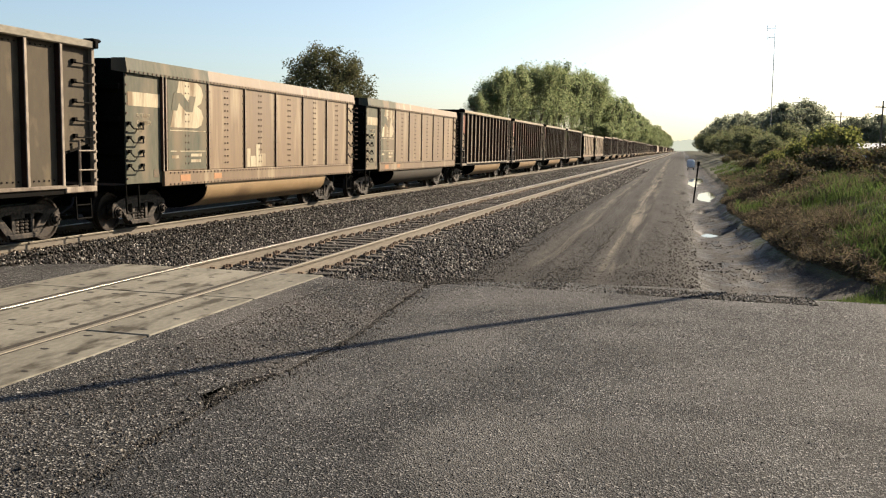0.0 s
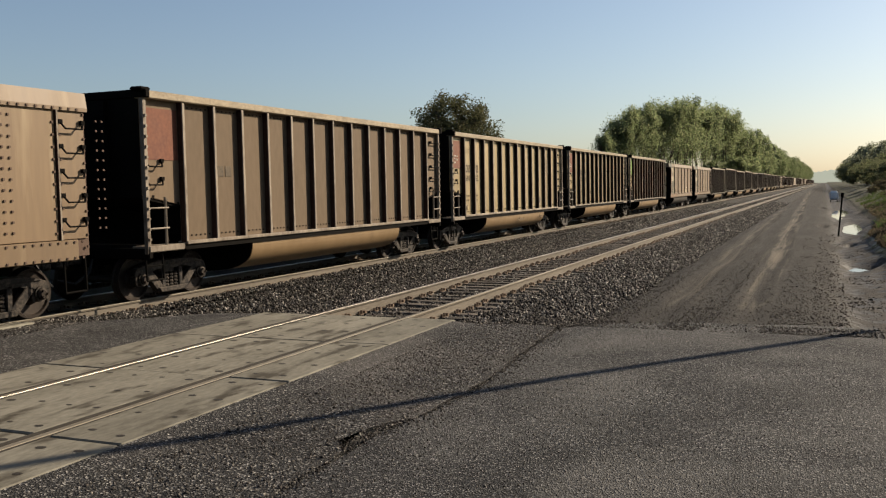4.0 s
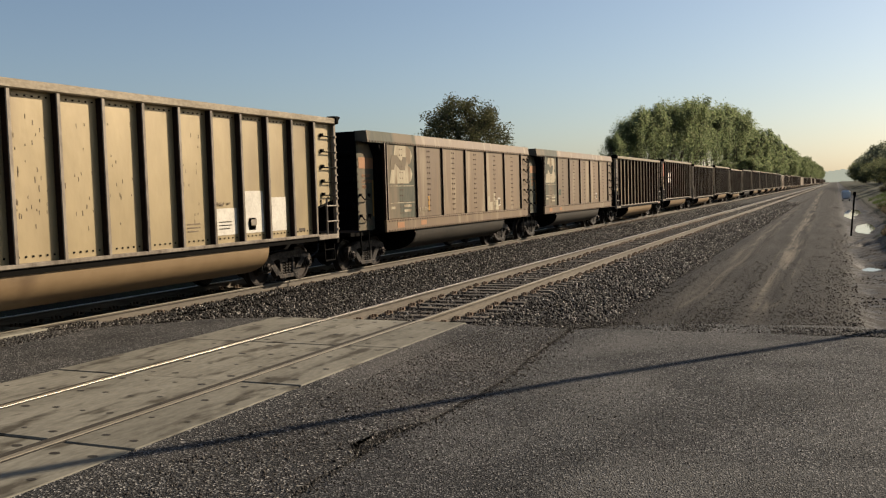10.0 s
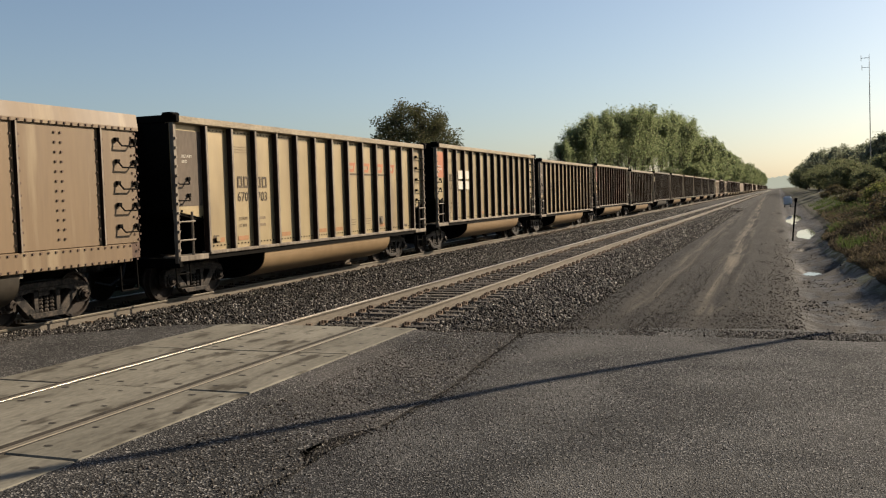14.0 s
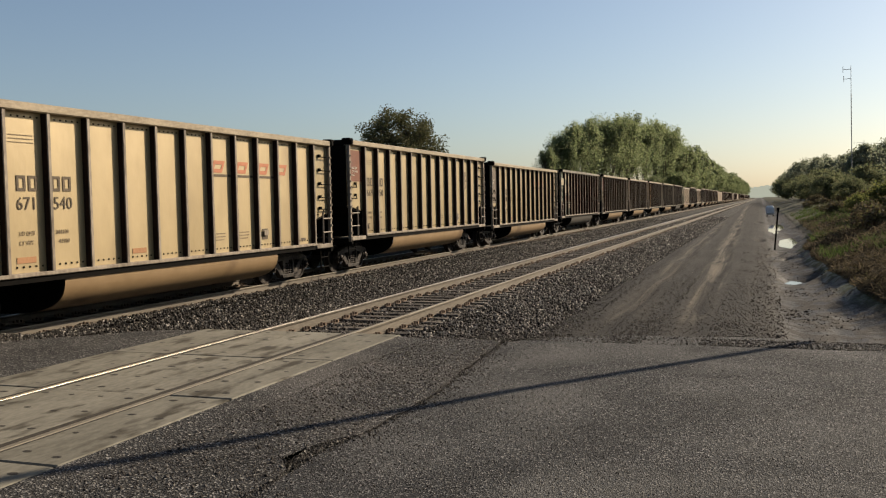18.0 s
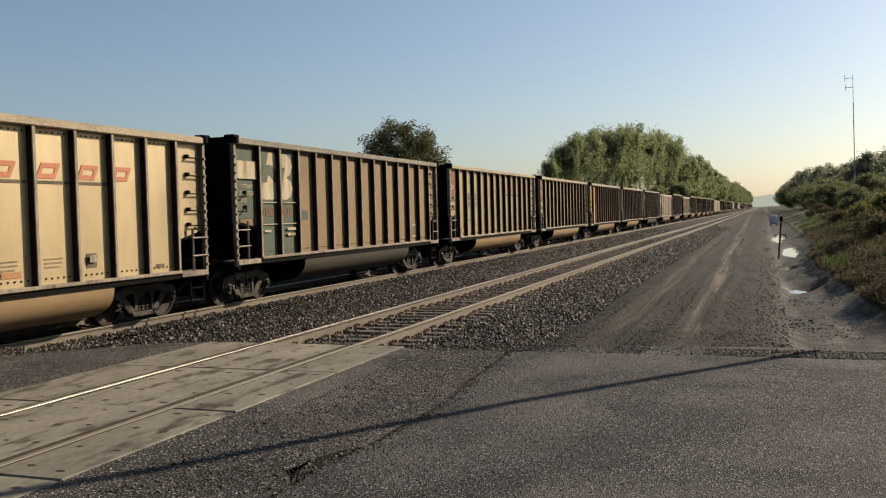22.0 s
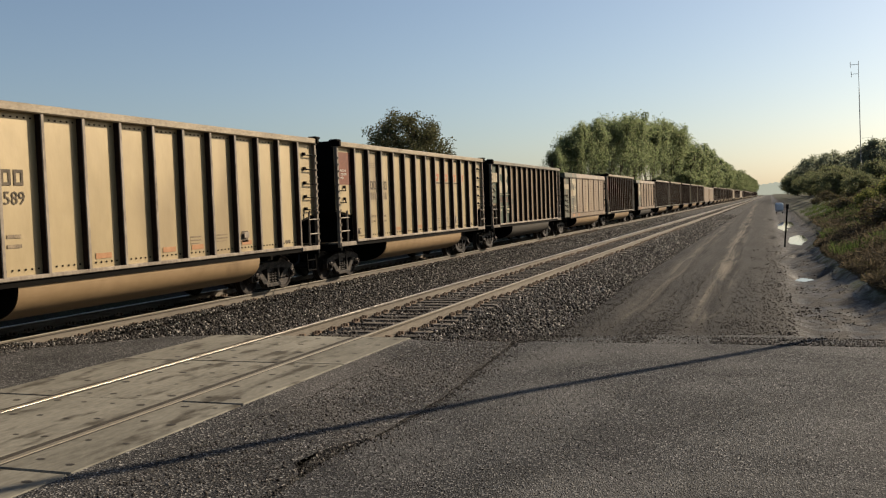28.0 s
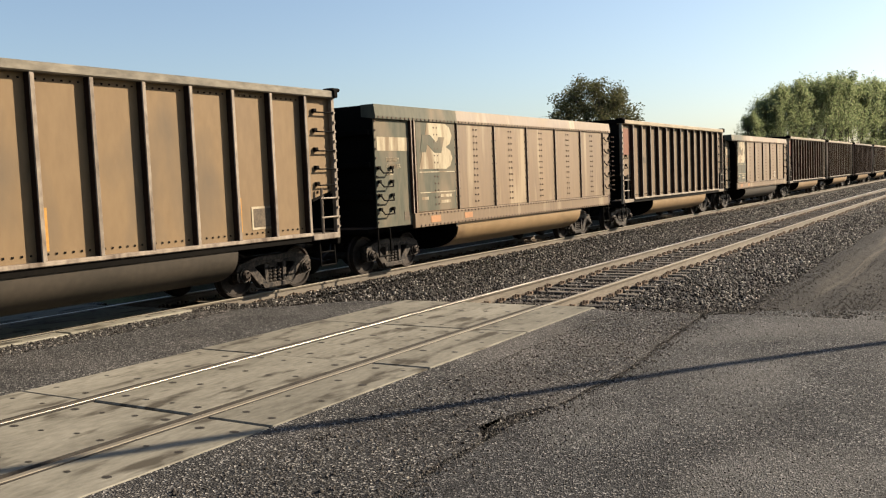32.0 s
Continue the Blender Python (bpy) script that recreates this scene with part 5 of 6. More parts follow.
def mark_alu(k, corner="red_paint", number="", swoosh=True, rondel=False, first=0, legend=("ROTARY", "COUPLER", "END"), stickers=(), low=0.0, weights=()):
    """Paint and stencils of an aluminium car; its number straddles the rib after bay `first`."""
    c = CARS[k]
    if corner:
        decal(c, "painted_panel", -H + 0.13, RIBS[0] - 0.06, 2.12 if corner == "umber" else 2.75 if corner != "rust_brown" else 2.3, 3.68, corner, label="coloured end panel")
        words(c, -H + 0.36, 3.12, legend, 0.09, "white", SHEET + 0.012)
    a, b = RIBS[first] + 0.33, RIBS[first + 1] + 0.15
    letter_shapes(c, "letter_block", a, 2.62 - low, 2, 0.2, 0.26, 0.05, "ink")
    letter_shapes(c, "letter_block", b, 2.62 - low, 2, 0.2, 0.26, 0.05, "ink")
    if number:
        words(c, a - 0.02, 2.31 - low, [number[:3]], 0.31, "ink")
        words(c, b + 0.02, 2.31 - low, [number[3:]], 0.31, "ink")
    else:
        bars(c, a, 2.31 - low, (0.12,) * 3, 0.22, "faint_ink", gap=0.05)
        bars(c, b, 2.31 - low, (0.12,) * 3, 0.22, "faint_ink", gap=0.05)
    words(c, a + 0.02, 1.76, ["LD LMT"], 0.105, "faint_ink")
    words(c, a + 0.02, 1.60, ["LT WT"], 0.105, "faint_ink")
    if weights:
        words(c, b + 0.05, 1.76, [weights[0]], 0.105, "faint_ink")
        words(c, b + 0.12, 1.60, [weights[1]], 0.105, "faint_ink")
    else:
        for zz in (1.76, 1.60):
            bars(c, b + 0.05, zz, (0.3,), 0.06, "faint_ink")
    for zz in (3.42, 3.36, 3.30):
        decal(c, "stencil_line", RIBS[first] + 0.2, RIBS[first] + 0.74, zz, zz + 0.012, "faint_ink")
    decal(c, "stencil_box", RIBS[0] + 0.3, RIBS[0] + 0.5, 1.30, 1.46, "ink", label="small dark stencil box")
    decal(c, "stencil_box", RIBS[0] + 0.33, RIBS[0] + 0.47, 1.33, 1.43, "aluminium", 1.525)
    if swoosh:
        for i, off in ((7, 0.12), (8, 0.14), (9, 0.14), (10, 0.08)):
            letter_shapes(c, "livery_mark", RIBS[i] + off, 2.95, 1, 0.44, 0.27, 0.085, "orange_red", slant=0.5, label="slanting hollow orange-red mark")
        for i in (7, 8, 9):
            decal(c, "livery_line", RIBS[i] + 0.06, RIBS[i + 1] - 0.06, 2.86, 2.915, "ink")
    if rondel:
        bm = bmesh.new()
        yc, zc, steps = RIBS[10] + 0.50, 2.95, np.linspace(0, math.tau, 25)
        for u, v in zip(steps, steps[1:]):
            plate(bm, [(yc + r * math.cos(t), zc + r * math.sin(t)) for r, t in ((0.25, u), (0.37, u), (0.37, v), (0.25, v))], SHEET + 0.006, SHEET + 0.01)
        plate(bm, [(yc - 0.06, zc - 0.23), (yc + 0.06, zc - 0.23), (yc + 0.06, zc + 0.23), (yc - 0.06, zc + 0.23)], SHEET + 0.006, SHEET + 0.01)
        for d in (-1, 1):
            plate(bm, [(yc + d * 0.08, zc - 0.05), (yc + d * 0.23, zc - 0.05), (yc + d * 0.23, zc + 0.05), (yc + d * 0.08, zc + 0.05)], SHEET + 0.006, SHEET + 0.01)
        part("rondel", bm, M["faint_ink"], c, "faded dark round emblem with a cross")
    decal(c, "label_plate", RIBS[9] + 0.3, RIBS[9] + 0.56, 1.36, 1.62, "ink", label="dark label plate")
    decal(c, "label_plate", RIBS[9] + 0.33, RIBS[9] + 0.53, 1.46, 1.59, "rib_metal", 1.525)
    for zz, ww in ((1.56, 0.42), (1.49, 0.42), (1.42, 0.36)):
        bars(c, RIBS[8] + 0.25, zz, (ww,), 0.022, "faint_ink")
        bars(c, RIBS[7] + 0.25, zz, (ww - 0.04,), 0.022, "faint_ink")
    decal(c, "label_plate", RIBS[11] + 0.34, RIBS[11] + 0.60, 1.24, 1.31, "ink", label="small dark plate")
    for i in stickers:
        decal(c, "reflective_sticker", RIBS[i] + 0.28, RIBS[i] + 0.70, 1.30, 1.40, "sticker", label="faded orange reflective sticker")


mark_alu(3, number="669962", swoosh=False, rondel=True, weights=("244300", "41700"))
mark_alu(4, number="672277", first=1, stickers=(3, 5, 6, 8, 11))
mark_alu(5, "bright_green", swoosh=False)
for i, w, z1 in ((8, 0.8, 1.85), (9, 0.8, 2.2), (10, 0.72, 2.05)):
    decal(CARS[5], "painted_patch", RIBS[i] + 0.06, RIBS[i] + 0.06 + w, 1.3, z1, "white", label="pale sprayed patch")
scuff, rnd = bmesh.new(), random.Random(50)
for i in (0, 1, 2, 3, 4, 5, 7):
    for _ in range(34 if i < 4 else 14):
        yy, zz = RIBS[i] + rnd.uniform(0.12, 0.78), rnd.uniform(1.5, 3.4)
        box(scuff, SHEET, SHEET + 0.004, yy, yy + rnd.uniform(0.008, 0.02), zz, zz + rnd.uniform(0.03, 0.1))
tagged(part("scuffs", scuff, M["faint_ink"], CARS[5], "short dark upright scuffs"), kind="stuff")
mark_alu(8, "umber", number="670703", first=1, low=0.12, legend=("ROTARY", "END"), stickers=(0, 1, 3, 5, 6, 9))
mark_alu(9, "orange_red", swoosh=False, stickers=(4, 7, 9, 10))
for z in (2.36, 2.76):
    for i in (1, 2):
        decal(CARS[9], "number_patch", RIBS[i] + 0.35 if i == 1 else RIBS[i] + 0.07, RIBS[i + 1] - 0.07 if i == 1 else RIBS[i] + 0.66, z - 0.05, z + 0.27, "white", 1.525, "white number patch")
words(CARS[9], RIBS[2] + 0.1, 2.36, ["762"], 0.32, "ink", SHEET + 0.017)
mark_alu(10, "umber", number="671540", first=1, low=0.12, legend=("ROTARY", "END"), stickers=(1, 4), weights=("244100", "41900"))
mark_alu(11, number="669750", swoosh=False, rondel=True)
mark_alu(12, "umber", number="670847", first=1, low=0.12, legend=("ROTARY", "END"), stickers=(2, 7))
mark_alu(14, number="672063", first=1, stickers=(0, 3, 5, 7))
mark_alu(15, first=1)
mark_alu(16, None, swoosh=False, number="505589", first=1, stickers=(4, 6, 7, 9))
decal(CARS[16], "painted_panel", -H + 0.14, RIBS[0] - 0.06, 2.1, 3.68, "orange_paint", label="amber end panel")
decal(CARS[16], "painted_panel", RIBS[0] + 0.06, RIBS[1] - 0.06, SILL + 0.04, 3.68, "orange_paint", 1.525, "amber side bay")
mark_alu(17, first=1, stickers=(3, 5))
for k in (2, 20, 22):
    decal(CARS[k], "painted_panel", -H + 0.13, RIBS[0] - 0.06, 2.70, 3.66, "red_paint", label="red end panel")
    bars(CARS[k], RIBS[1] + 0.2, 2.4, (0.2, 0.2), 0.22, "ink")
for k in (13, 18):
    c = CARS[k]
    decal(c, "painted_bay", -H + 0.13, RIBS[0] - 0.06, 2.06, 3.76, "deep_green", label="faded green end bay")
    decal(c, "painted_stripe", -H + 0.13, RIBS[0] - 0.06, 3.0, 3.42, "cream", 1.525, "cream stripe")
    words(c, -H + 0.36, 2.78, ["ROTARY", "COUPLER", "END"], 0.14, "cream", SHEET + 0.012)
    for i in (0, 1):
        decal(c, "painted_bay", RIBS[i] + 0.06, RIBS[i + 1] - 0.06, SILL + 0.03, 3.76, "deep_green", label="faded green side bay")
        decal(c, "painted_line", RIBS[i] + 0.06, RIBS[i + 1] - 0.06, 2.44, 2.46, "cream", 1.525)
        decal(c, "painted_line", RIBS[i] + 0.06, RIBS[i + 1] - 0.06, 1.90, 1.92, "cream", 1.525)
    emblem(c, RIBS[0] + 0.15, 2.52, 1.16, SHEET + 0.011, 1.62, "deep_green")
    letter_shapes(c, "letter_block", RIBS[0] + 0.14, 2.10, 3, 0.17, 0.24, 0.04, "red_paint", x=SHEET + 0.011)
    letter_shapes(c, "letter_block", RIBS[1] + 0.14, 2.10, 3, 0.17, 0.24, 0.04, "red_paint", x=SHEET + 0.011)
    bars(c, RIBS[1] + 0.4, 1.74, (0.42,), 0.07, "cream", 1.525)
    bars(c, RIBS[1] + 0.4, 1.60, (0.38,), 0.07, "cream", 1.525)
    bars(c, RIBS[0] + 0.25, 1.72, (0.3,), 0.05, "cream", 1.525)
    decal(c, "repaint_patch", RIBS[2] + 0.15, RIBS[2] + 0.62, 2.0, 2.24, "deep_green", label="greenish touched-up patch")
    decal(c, "label_plate", RIBS[10] + 0.47, RIBS[10] + 0.93, 1.34, 1.68, "ink", label="dark stencil plate with a pale border")
    decal(c, "label_plate", RIBS[10] + 0.43, RIBS[10] + 0.97, 1.30, 1.72, "cream", SHEET + 0.005)
    for i in (6, 10):
        decal(c, "yellow_strip", RIBS[i] + 0.06, RIBS[i] + 0.13, 1.28, 1.9, "orange_paint", 1.525, "narrow yellow strip")
for k in (0, 1, 6, 7, 19, 21):
    c = CARS[k]
    xb, nose = (1.272, -H + 0.42) if k in (6, 7, 21) else (1.532, -H)
    decal(c, "painted_stripe", nose + 0.10, PANEL_Y[0] - 0.16, 2.76, 3.06, "cream" if k not in (6, 7) else "sticker", xb, "cream stripe")
    words(c, nose + (0.25 if xb < 1.5 else 0.42), 2.52, ["ROTARY", "COUPLER", "END"], 0.13, "cream" if xb > 1.5 else "sticker", xb + 0.002)
    decal(c, "painted_bay", PANEL_Y[0] + 0.11, PANEL_Y[1] - 0.11, 1.36, 3.44, "green_paint", 1.562, "faded green bay")
    emblem(c, PANEL_Y[0] + 0.2, 2.34, 1.08, 1.567, 1.5)
    decal(c, "painted_line", PANEL_Y[0] + 0.2, PANEL_Y[1] - 0.14, 2.26, 2.28, "cream", 1.567)
    decal(c, "painted_line", PANEL_Y[0] + 0.2, PANEL_Y[1] - 0.14, 1.78, 1.80, "cream", 1.567)
    bars(c, PANEL_Y[0] + 0.25, 1.62, (0.3,), 0.07, "cream", 1.567)
    bars(c, PANEL_Y[0] + 1.1, 1.66, (0.5,), 0.07, "cream", 1.567)
    bars(c, PANEL_Y[0] + 1.1, 1.52, (0.46,), 0.07, "cream", 1.567)
    decal(c, "painted_patch", PANEL_Y[0] + 0.55, PANEL_Y[0] + 1.0, 1.08, 1.24, "sticker", 1.602, "orange patch on the sill")
    decal(c, "painted_patch", PANEL_Y[1] + 0.2, PANEL_Y[1] + 0.6, 1.10, 1.24, "sticker", 1.602, "orange patch on the sill")
    decal(c, "stencil_box", PANEL_Y[0] - 0.44, PANEL_Y[0] - 0.24, 1.2, 1.38, "ink", xb)
    if k in (6, 7, 21):
        decal(c, "yellow_strip", PANEL_Y[0] - 0.24, PANEL_Y[0] - 0.18, 1.45, 2.45, "orange_paint", xb, "narrow yellow strip")
        for i in ((1, 4) if k == 6 else ()):
            decal(c, "yellow_strip", PANEL_Y[i] + 0.86, PANEL_Y[i] + 0.95, 1.5, 1.95, "orange_paint", 1.5615, "narrow yellow strip")
        decal(c, "stencil_box", PANEL_Y[4] + 1.25, PANEL_Y[4] + 1.5, 1.5, 1.8, "white", 1.5615, "white stencil frame")
        decal(c, "stencil_box", PANEL_Y[4] + 1.29, PANEL_Y[4] + 1.46, 1.54, 1.76, "ink", 1.5662)
    for i in range(1, 6):
        decal(c, "tub_tab", PANEL_Y[i] - 0.08, PANEL_Y[i] + 0.08, 0.91, 0.98, "rib_metal", 1.52, "pale tab under the sill")
for k, y, z in ((0, PANEL_Y[2] + 0.15, 1.36), (6, PANEL_Y[4] + 0.2, 1.36)):
    for dy, w, hh in ((0, 0.2, 0.5), (0.22, 0.3, 0.3), (0.54, 0.22, 0.62), (0.78, 0.34, 0.36)):
        decal(CARS[k], "sprayed_shape", y + dy, y + dy + w, z, z + hh, "cream", 1.563, "pale sprayed shape")


decal(CARS[7], "repaint_patch", PANEL_Y[1] + 0.2, PANEL_Y[1] + 0.62, 1.78, 2.04, "deep_green", 1.5615, "small green touched-up patch")


def sit_lower(cars, drop):
    """Some cars are built lower on their trucks."""
    for k in cars:
        for o in CARS[k].children:
            if not o.name.startswith(("truck", "coupler", "brake_hose", "centre_sill")):
                o.location.z -= drop


sit_lower((8, 10, 12), 0.12)
for k, y, z, w, h, x in ((3, 0.05, 0.68, 0.85, 0.2, 1.536), (3, 2.95, 0.70, 0.7, 0.2, 1.536), (4, RIBS[1] + 0.12, 1.36, 0.6, 0.26, SHEET + 0.006), (4, RIBS[3] + 0.15, 1.66, 0.5, 0.16, SHEET + 0.006),
                         (4, RIBS[4] + 0.15, 1.4, 0.45, 0.16, SHEET + 0.006), (4, RIBS[2] + 0.2, 1.42, 0.3, 0.2, SHEET + 0.006), (5, RIBS[8] + 0.12, 1.9, 0.5, 0.08, SHEET + 0.012), (6, PANEL_Y[1] + 0.2, 1.45, 0.6, 0.22, 1.563)):
    scribble(CARS[k], y, z, w, h, x, "faint_ink" if k != 6 else "cream", int(k * 10 + y))


def true_width():
    """The bodies take the width that goes with the gauge; the trucks fit it already."""
    wide = Matrix.Diagonal((1.085, 1, 1, 1))
    done = set()
    for car in CARS.values():
        for o in car.children:
            if o.name.startswith("truck"):
                continue
            for q in [o, *o.children]:
                q.location.x *= 1.085
                if q.data.name not in done:
                    done.add(q.data.name)
                    q.data.transform(wide)


true_width()


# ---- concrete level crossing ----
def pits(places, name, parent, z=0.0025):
    """Flat dark discs on a panel that paint in the depth of its lag-screw recesses."""
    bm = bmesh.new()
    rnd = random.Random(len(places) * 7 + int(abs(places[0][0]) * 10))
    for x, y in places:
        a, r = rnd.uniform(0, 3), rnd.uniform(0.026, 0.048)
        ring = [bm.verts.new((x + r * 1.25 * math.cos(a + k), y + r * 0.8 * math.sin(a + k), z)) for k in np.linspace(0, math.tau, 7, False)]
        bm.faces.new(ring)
    tagged(part(name, bm, M["pit"], parent, "flat dark discs painted as screw recesses"), kind="stuff")


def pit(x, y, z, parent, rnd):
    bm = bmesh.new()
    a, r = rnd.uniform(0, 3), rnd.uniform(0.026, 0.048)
    # A flat dark disc just above the panel paints in the recess.
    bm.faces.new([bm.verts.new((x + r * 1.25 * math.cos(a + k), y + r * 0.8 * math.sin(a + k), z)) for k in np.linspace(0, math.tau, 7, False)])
    part("screw_recess", bm, M["pit"], parent, "flat dark disc painted as a screw recess")


def crossing(cx, joints, spans, label):
    rnd = random.Random(int(-cx * 7))
    for y1, y0 in zip(joints, joints[1:]):
        for x0, x1, rows in spans:
            bm = bmesh.new()
            jitter = rnd.uniform(-0.008, 0.008)
            box(bm, x0, x1, y0 + 0.012, y1 - 0.012, -0.20, jitter, 0.014)
            p = tagged(part("crossing_panel", bm, M["concrete"]), label, "crossing panel", "concrete panels of the crossing")
            w = x1 - x0
            spots = [(x0 + w * f + rnd.uniform(-0.03, 0.03), y0 + (y1 - y0) * g + rnd.uniform(-0.05, 0.05)) for f in rows for g in (0.1, 0.36, 0.64, 0.9)]
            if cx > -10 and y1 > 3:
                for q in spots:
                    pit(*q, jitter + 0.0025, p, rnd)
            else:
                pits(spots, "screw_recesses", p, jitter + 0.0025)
    base = thing("flangeway_edges", pose(0, 0, 0), "steel edge strips along the crossing's rails, coloured dark for the gaps", "edge strip")
    # The dark of the shaded flangeway gaps is put into the strips' colour.
    for x in {spans[0][1], spans[1][0], spans[1][1], spans[2][0]}:
        bm = bmesh.new()
        box(bm, x - 0.008, x + 0.008, joints[-1], joints[0] - 0.05, -0.15, 0.004)
        part("edge_strip", bm, M["pit"], base)


JOINTS = [13.05, 10.66, 8.24, 5.70, 3.25, 0.8, -1.65, -4.1, -6.55]
crossing(NEAR_X, JOINTS, ((-8.88, -7.885, (0.22, 0.75)), (-7.70, -6.30, (0.1, 0.36, 0.64, 0.9)), (-6.115, -5.33, (0.25, 0.75))), "weathered concrete railway crossing panel with dark screw holes")
crossing(MAIN_X, [10.95] + [8.5 - 2.45 * i for i in range(7)], ((-15.0, -14.06, (0.2, 0.8)), (-13.86, -12.46, (0.1, 0.36, 0.64, 0.9)), (-12.26, -11.92, (0.5,))), "dusty concrete crossing panel at the main track")


# ---- loose stone ----
def bed_height(x):
    z = np.full(x.shape, -9.0)
    for cx, l, r in ((NEAR_X, -3.4, 3.6), (MAIN_X, -4.0, 3.0)):
        z = np.maximum(z, np.interp(x, [cx + l, cx - 1.75, cx - 1.35, cx + 1.35, cx + 1.75, cx + r], [-0.42, -0.25, -0.215, -0.215, -0.25, -0.36], left=-9, right=-9))
    return z


OCTA = np.array([(1, 0, 0), (-1, 0, 0), (0, 1, 0), (0, -1, 0), (0, 0, 1), (0, 0, -1)], float)
OCTA_F = np.array([(0, 2, 4), (2, 1, 4), (1, 3, 4), (3, 0, 4), (2, 0, 5), (1, 2, 5), (3, 1, 5), (0, 3, 5)])


def stones(name, x, y, z, size, label, seed, material="stone"):
    """Broken stones as separate angular lumps in one mesh."""
    rs = np.random.RandomState(seed)
    n = len(x)
    v = OCTA[None] * rs.uniform(0.55, 1.15, (n, 6, 1)) * np.asarray(size)[:, None, None] * rs.uniform(0.7, 1.3, (n, 1, 3))
    v = v + rs.normal(0, 0.18, (n, 6, 3)) * np.asarray(size)[:, None, None]
    a, b = rs.uniform(0, math.tau, n), rs.uniform(0, math.tau, n)
    c, s = np.cos(a)[:, None], np.sin(a)[:, None]
    v = np.stack([v[..., 0] * c - v[..., 1] * s, v[..., 0] * s + v[..., 1] * c, v[..., 2]], -1)
    c, s = np.cos(b)[:, None], np.sin(b)[:, None]
    v = np.stack([v[..., 0], v[..., 1] * c - v[..., 2] * s, v[..., 1] * s + v[..., 2] * c], -1)
    v = v + np.stack([x, y, z], -1)[:, None]
    f = OCTA_F[None] + 6 * np.arange(n)[:, None, None]
    ob = new(name, soup(name, v.reshape(-1, 3), f.reshape(-1, 3), M[material]))
    return tagged(ob, label, "gravel", kind="stuff")


rs = np.random.RandomState(11)
n = 98000
bx, by = rs.uniform(-12.2, -3.45, n), 12.9 + 36 * rs.beta(0.9, 1.7, n)
keep = ~((by < 13.15) & (bx > -8.95) & (bx < -5.2))
bx, by = bx[keep], by[keep]
bz = bed_height(bx) + 0.055 * (bx < -11.7)
tie_zone = (np.abs(np.abs(bx - NEAR_X)) < 1.32)
stones("ballast_stones", bx, by, bz + rs.uniform(-0.01, 0.03, len(bx)) - tie_zone * rs.uniform(-0.012, 0.04, len(bx)), rs.uniform(0.013, 0.042, len(bx)),
       "dark and pale crushed stone beside the rails", 12)
n = 24000
bx, by = rs.uniform(-11.6, -3.6, n), 46 + 70 * rs.beta(0.9, 1.6, n)
stones("far_ballast_stones", bx, by, bed_height(bx) + rs.uniform(-0.01, 0.03, n), rs.uniform(0.03, 0.06, n), "crushed stone along the tracks", 13)
n = 60000
bx, by = rs.uniform(-4.3, 1.9, n), 13.2 + 17 * rs.beta(0.8, 1.8, n)
keep = rs.uniform(0, 1, n) < np.where(by > 14.4, np.clip(0.75 - (bx + 0.35 - 0.55 * wave(bx, by, 1.1, 4)) / 1.1, 0.05, 1.0), 1.0) * np.where((np.abs(bx + 1.24) < 0.4) | (np.abs(bx + 2.62) < 0.4), 0.12, 0.55) * np.where(by > 17, 0.5, 1.0)
bx, by = bx[keep], by[keep]
bz = np.maximum(np.maximum(land(bx, by), np.where(by < 13.9, ROAD_Z, -9)), bed_height(bx))
stones("road_edge_gravel", bx, by, bz + 0.004, np.minimum(0.006 + rs.gamma(1.5, 0.0034, len(bx)), 0.026), "loose gravel at the asphalt's edge", 14, "gravel")
n = 4600
by = rs.uniform(3.5, 13.2, n)
bx = np.interp(by, [4.4, 5.2, 6.6, 7.45, 9.0, 11.2, 12.9], [-3.44, -3.49, -3.6, -3.43, -3.36, -3.53, -3.68]) + np.where(rs.uniform(0, 1, n) < 0.6, rs.normal(-0.02, 0.05, n), rs.normal(-0.08, 0.19, n))
stones("crack_crumbs", bx, by, np.full(n, ROAD_Z + 0.008), rs.uniform(0.005, 0.013, n), "crumbled stone along the asphalt crack", 15, "gravel")
n = 12000
bx, by = rs.uniform(-5.3, -3.5, n), rs.uniform(2.5, 13.1, n)
stones("shoulder_grit", bx, by, np.full(n, ROAD_Z + 0.014), 0.004 + rs.gamma(1.4, 0.003, n), "grit lying on the coarse asphalt", 16, "gravel")
n = 4500
by = 14.6 + 32 * rs.beta(0.9, 1.9, n)
bx = 0.5 + 1.2 * rs.uniform(-1, 1, n)
keep = ((wave(bx * 1.5, by, 1.3, 3) + 0.5 * wave(bx, by, 4.1, 6) > 0.45) | (np.abs(bx - 0.1) < 0.3)) & (land(bx, by) > WATER_Z + 0.01)
bx, by = bx[keep], by[keep]
stones("mud_clods", bx, by, land(bx, by), np.minimum(rs.gamma(1.6, 0.007, len(bx)) + 0.006, 0.045), "lumps of dark churned mud in the ditch", 19, "clod")
n = 9000
by = 3 + 10.4 * rs.beta(1.0, 1.3, n)
bx = -3.5 + 7.5 * rs.beta(0.8, 2.4, n)
stones("road_grit", bx, by, np.full(n, ROAD_Z + 0.002), rs.uniform(0.003, 0.0085, n), "fine loose grit strewn over the asphalt", 18)
n = 9000
bx, by = rs.uniform(-12.2, -11.2, n), rs.uniform(6, 13.5, n)
stones("main_edge_gravel", bx, by, np.full(n, ROAD_Z + 0.01) - 0.1 * (by > 12), rs.uniform(0.010, 0.03, n), "gravel along the main track's crossing", 17)


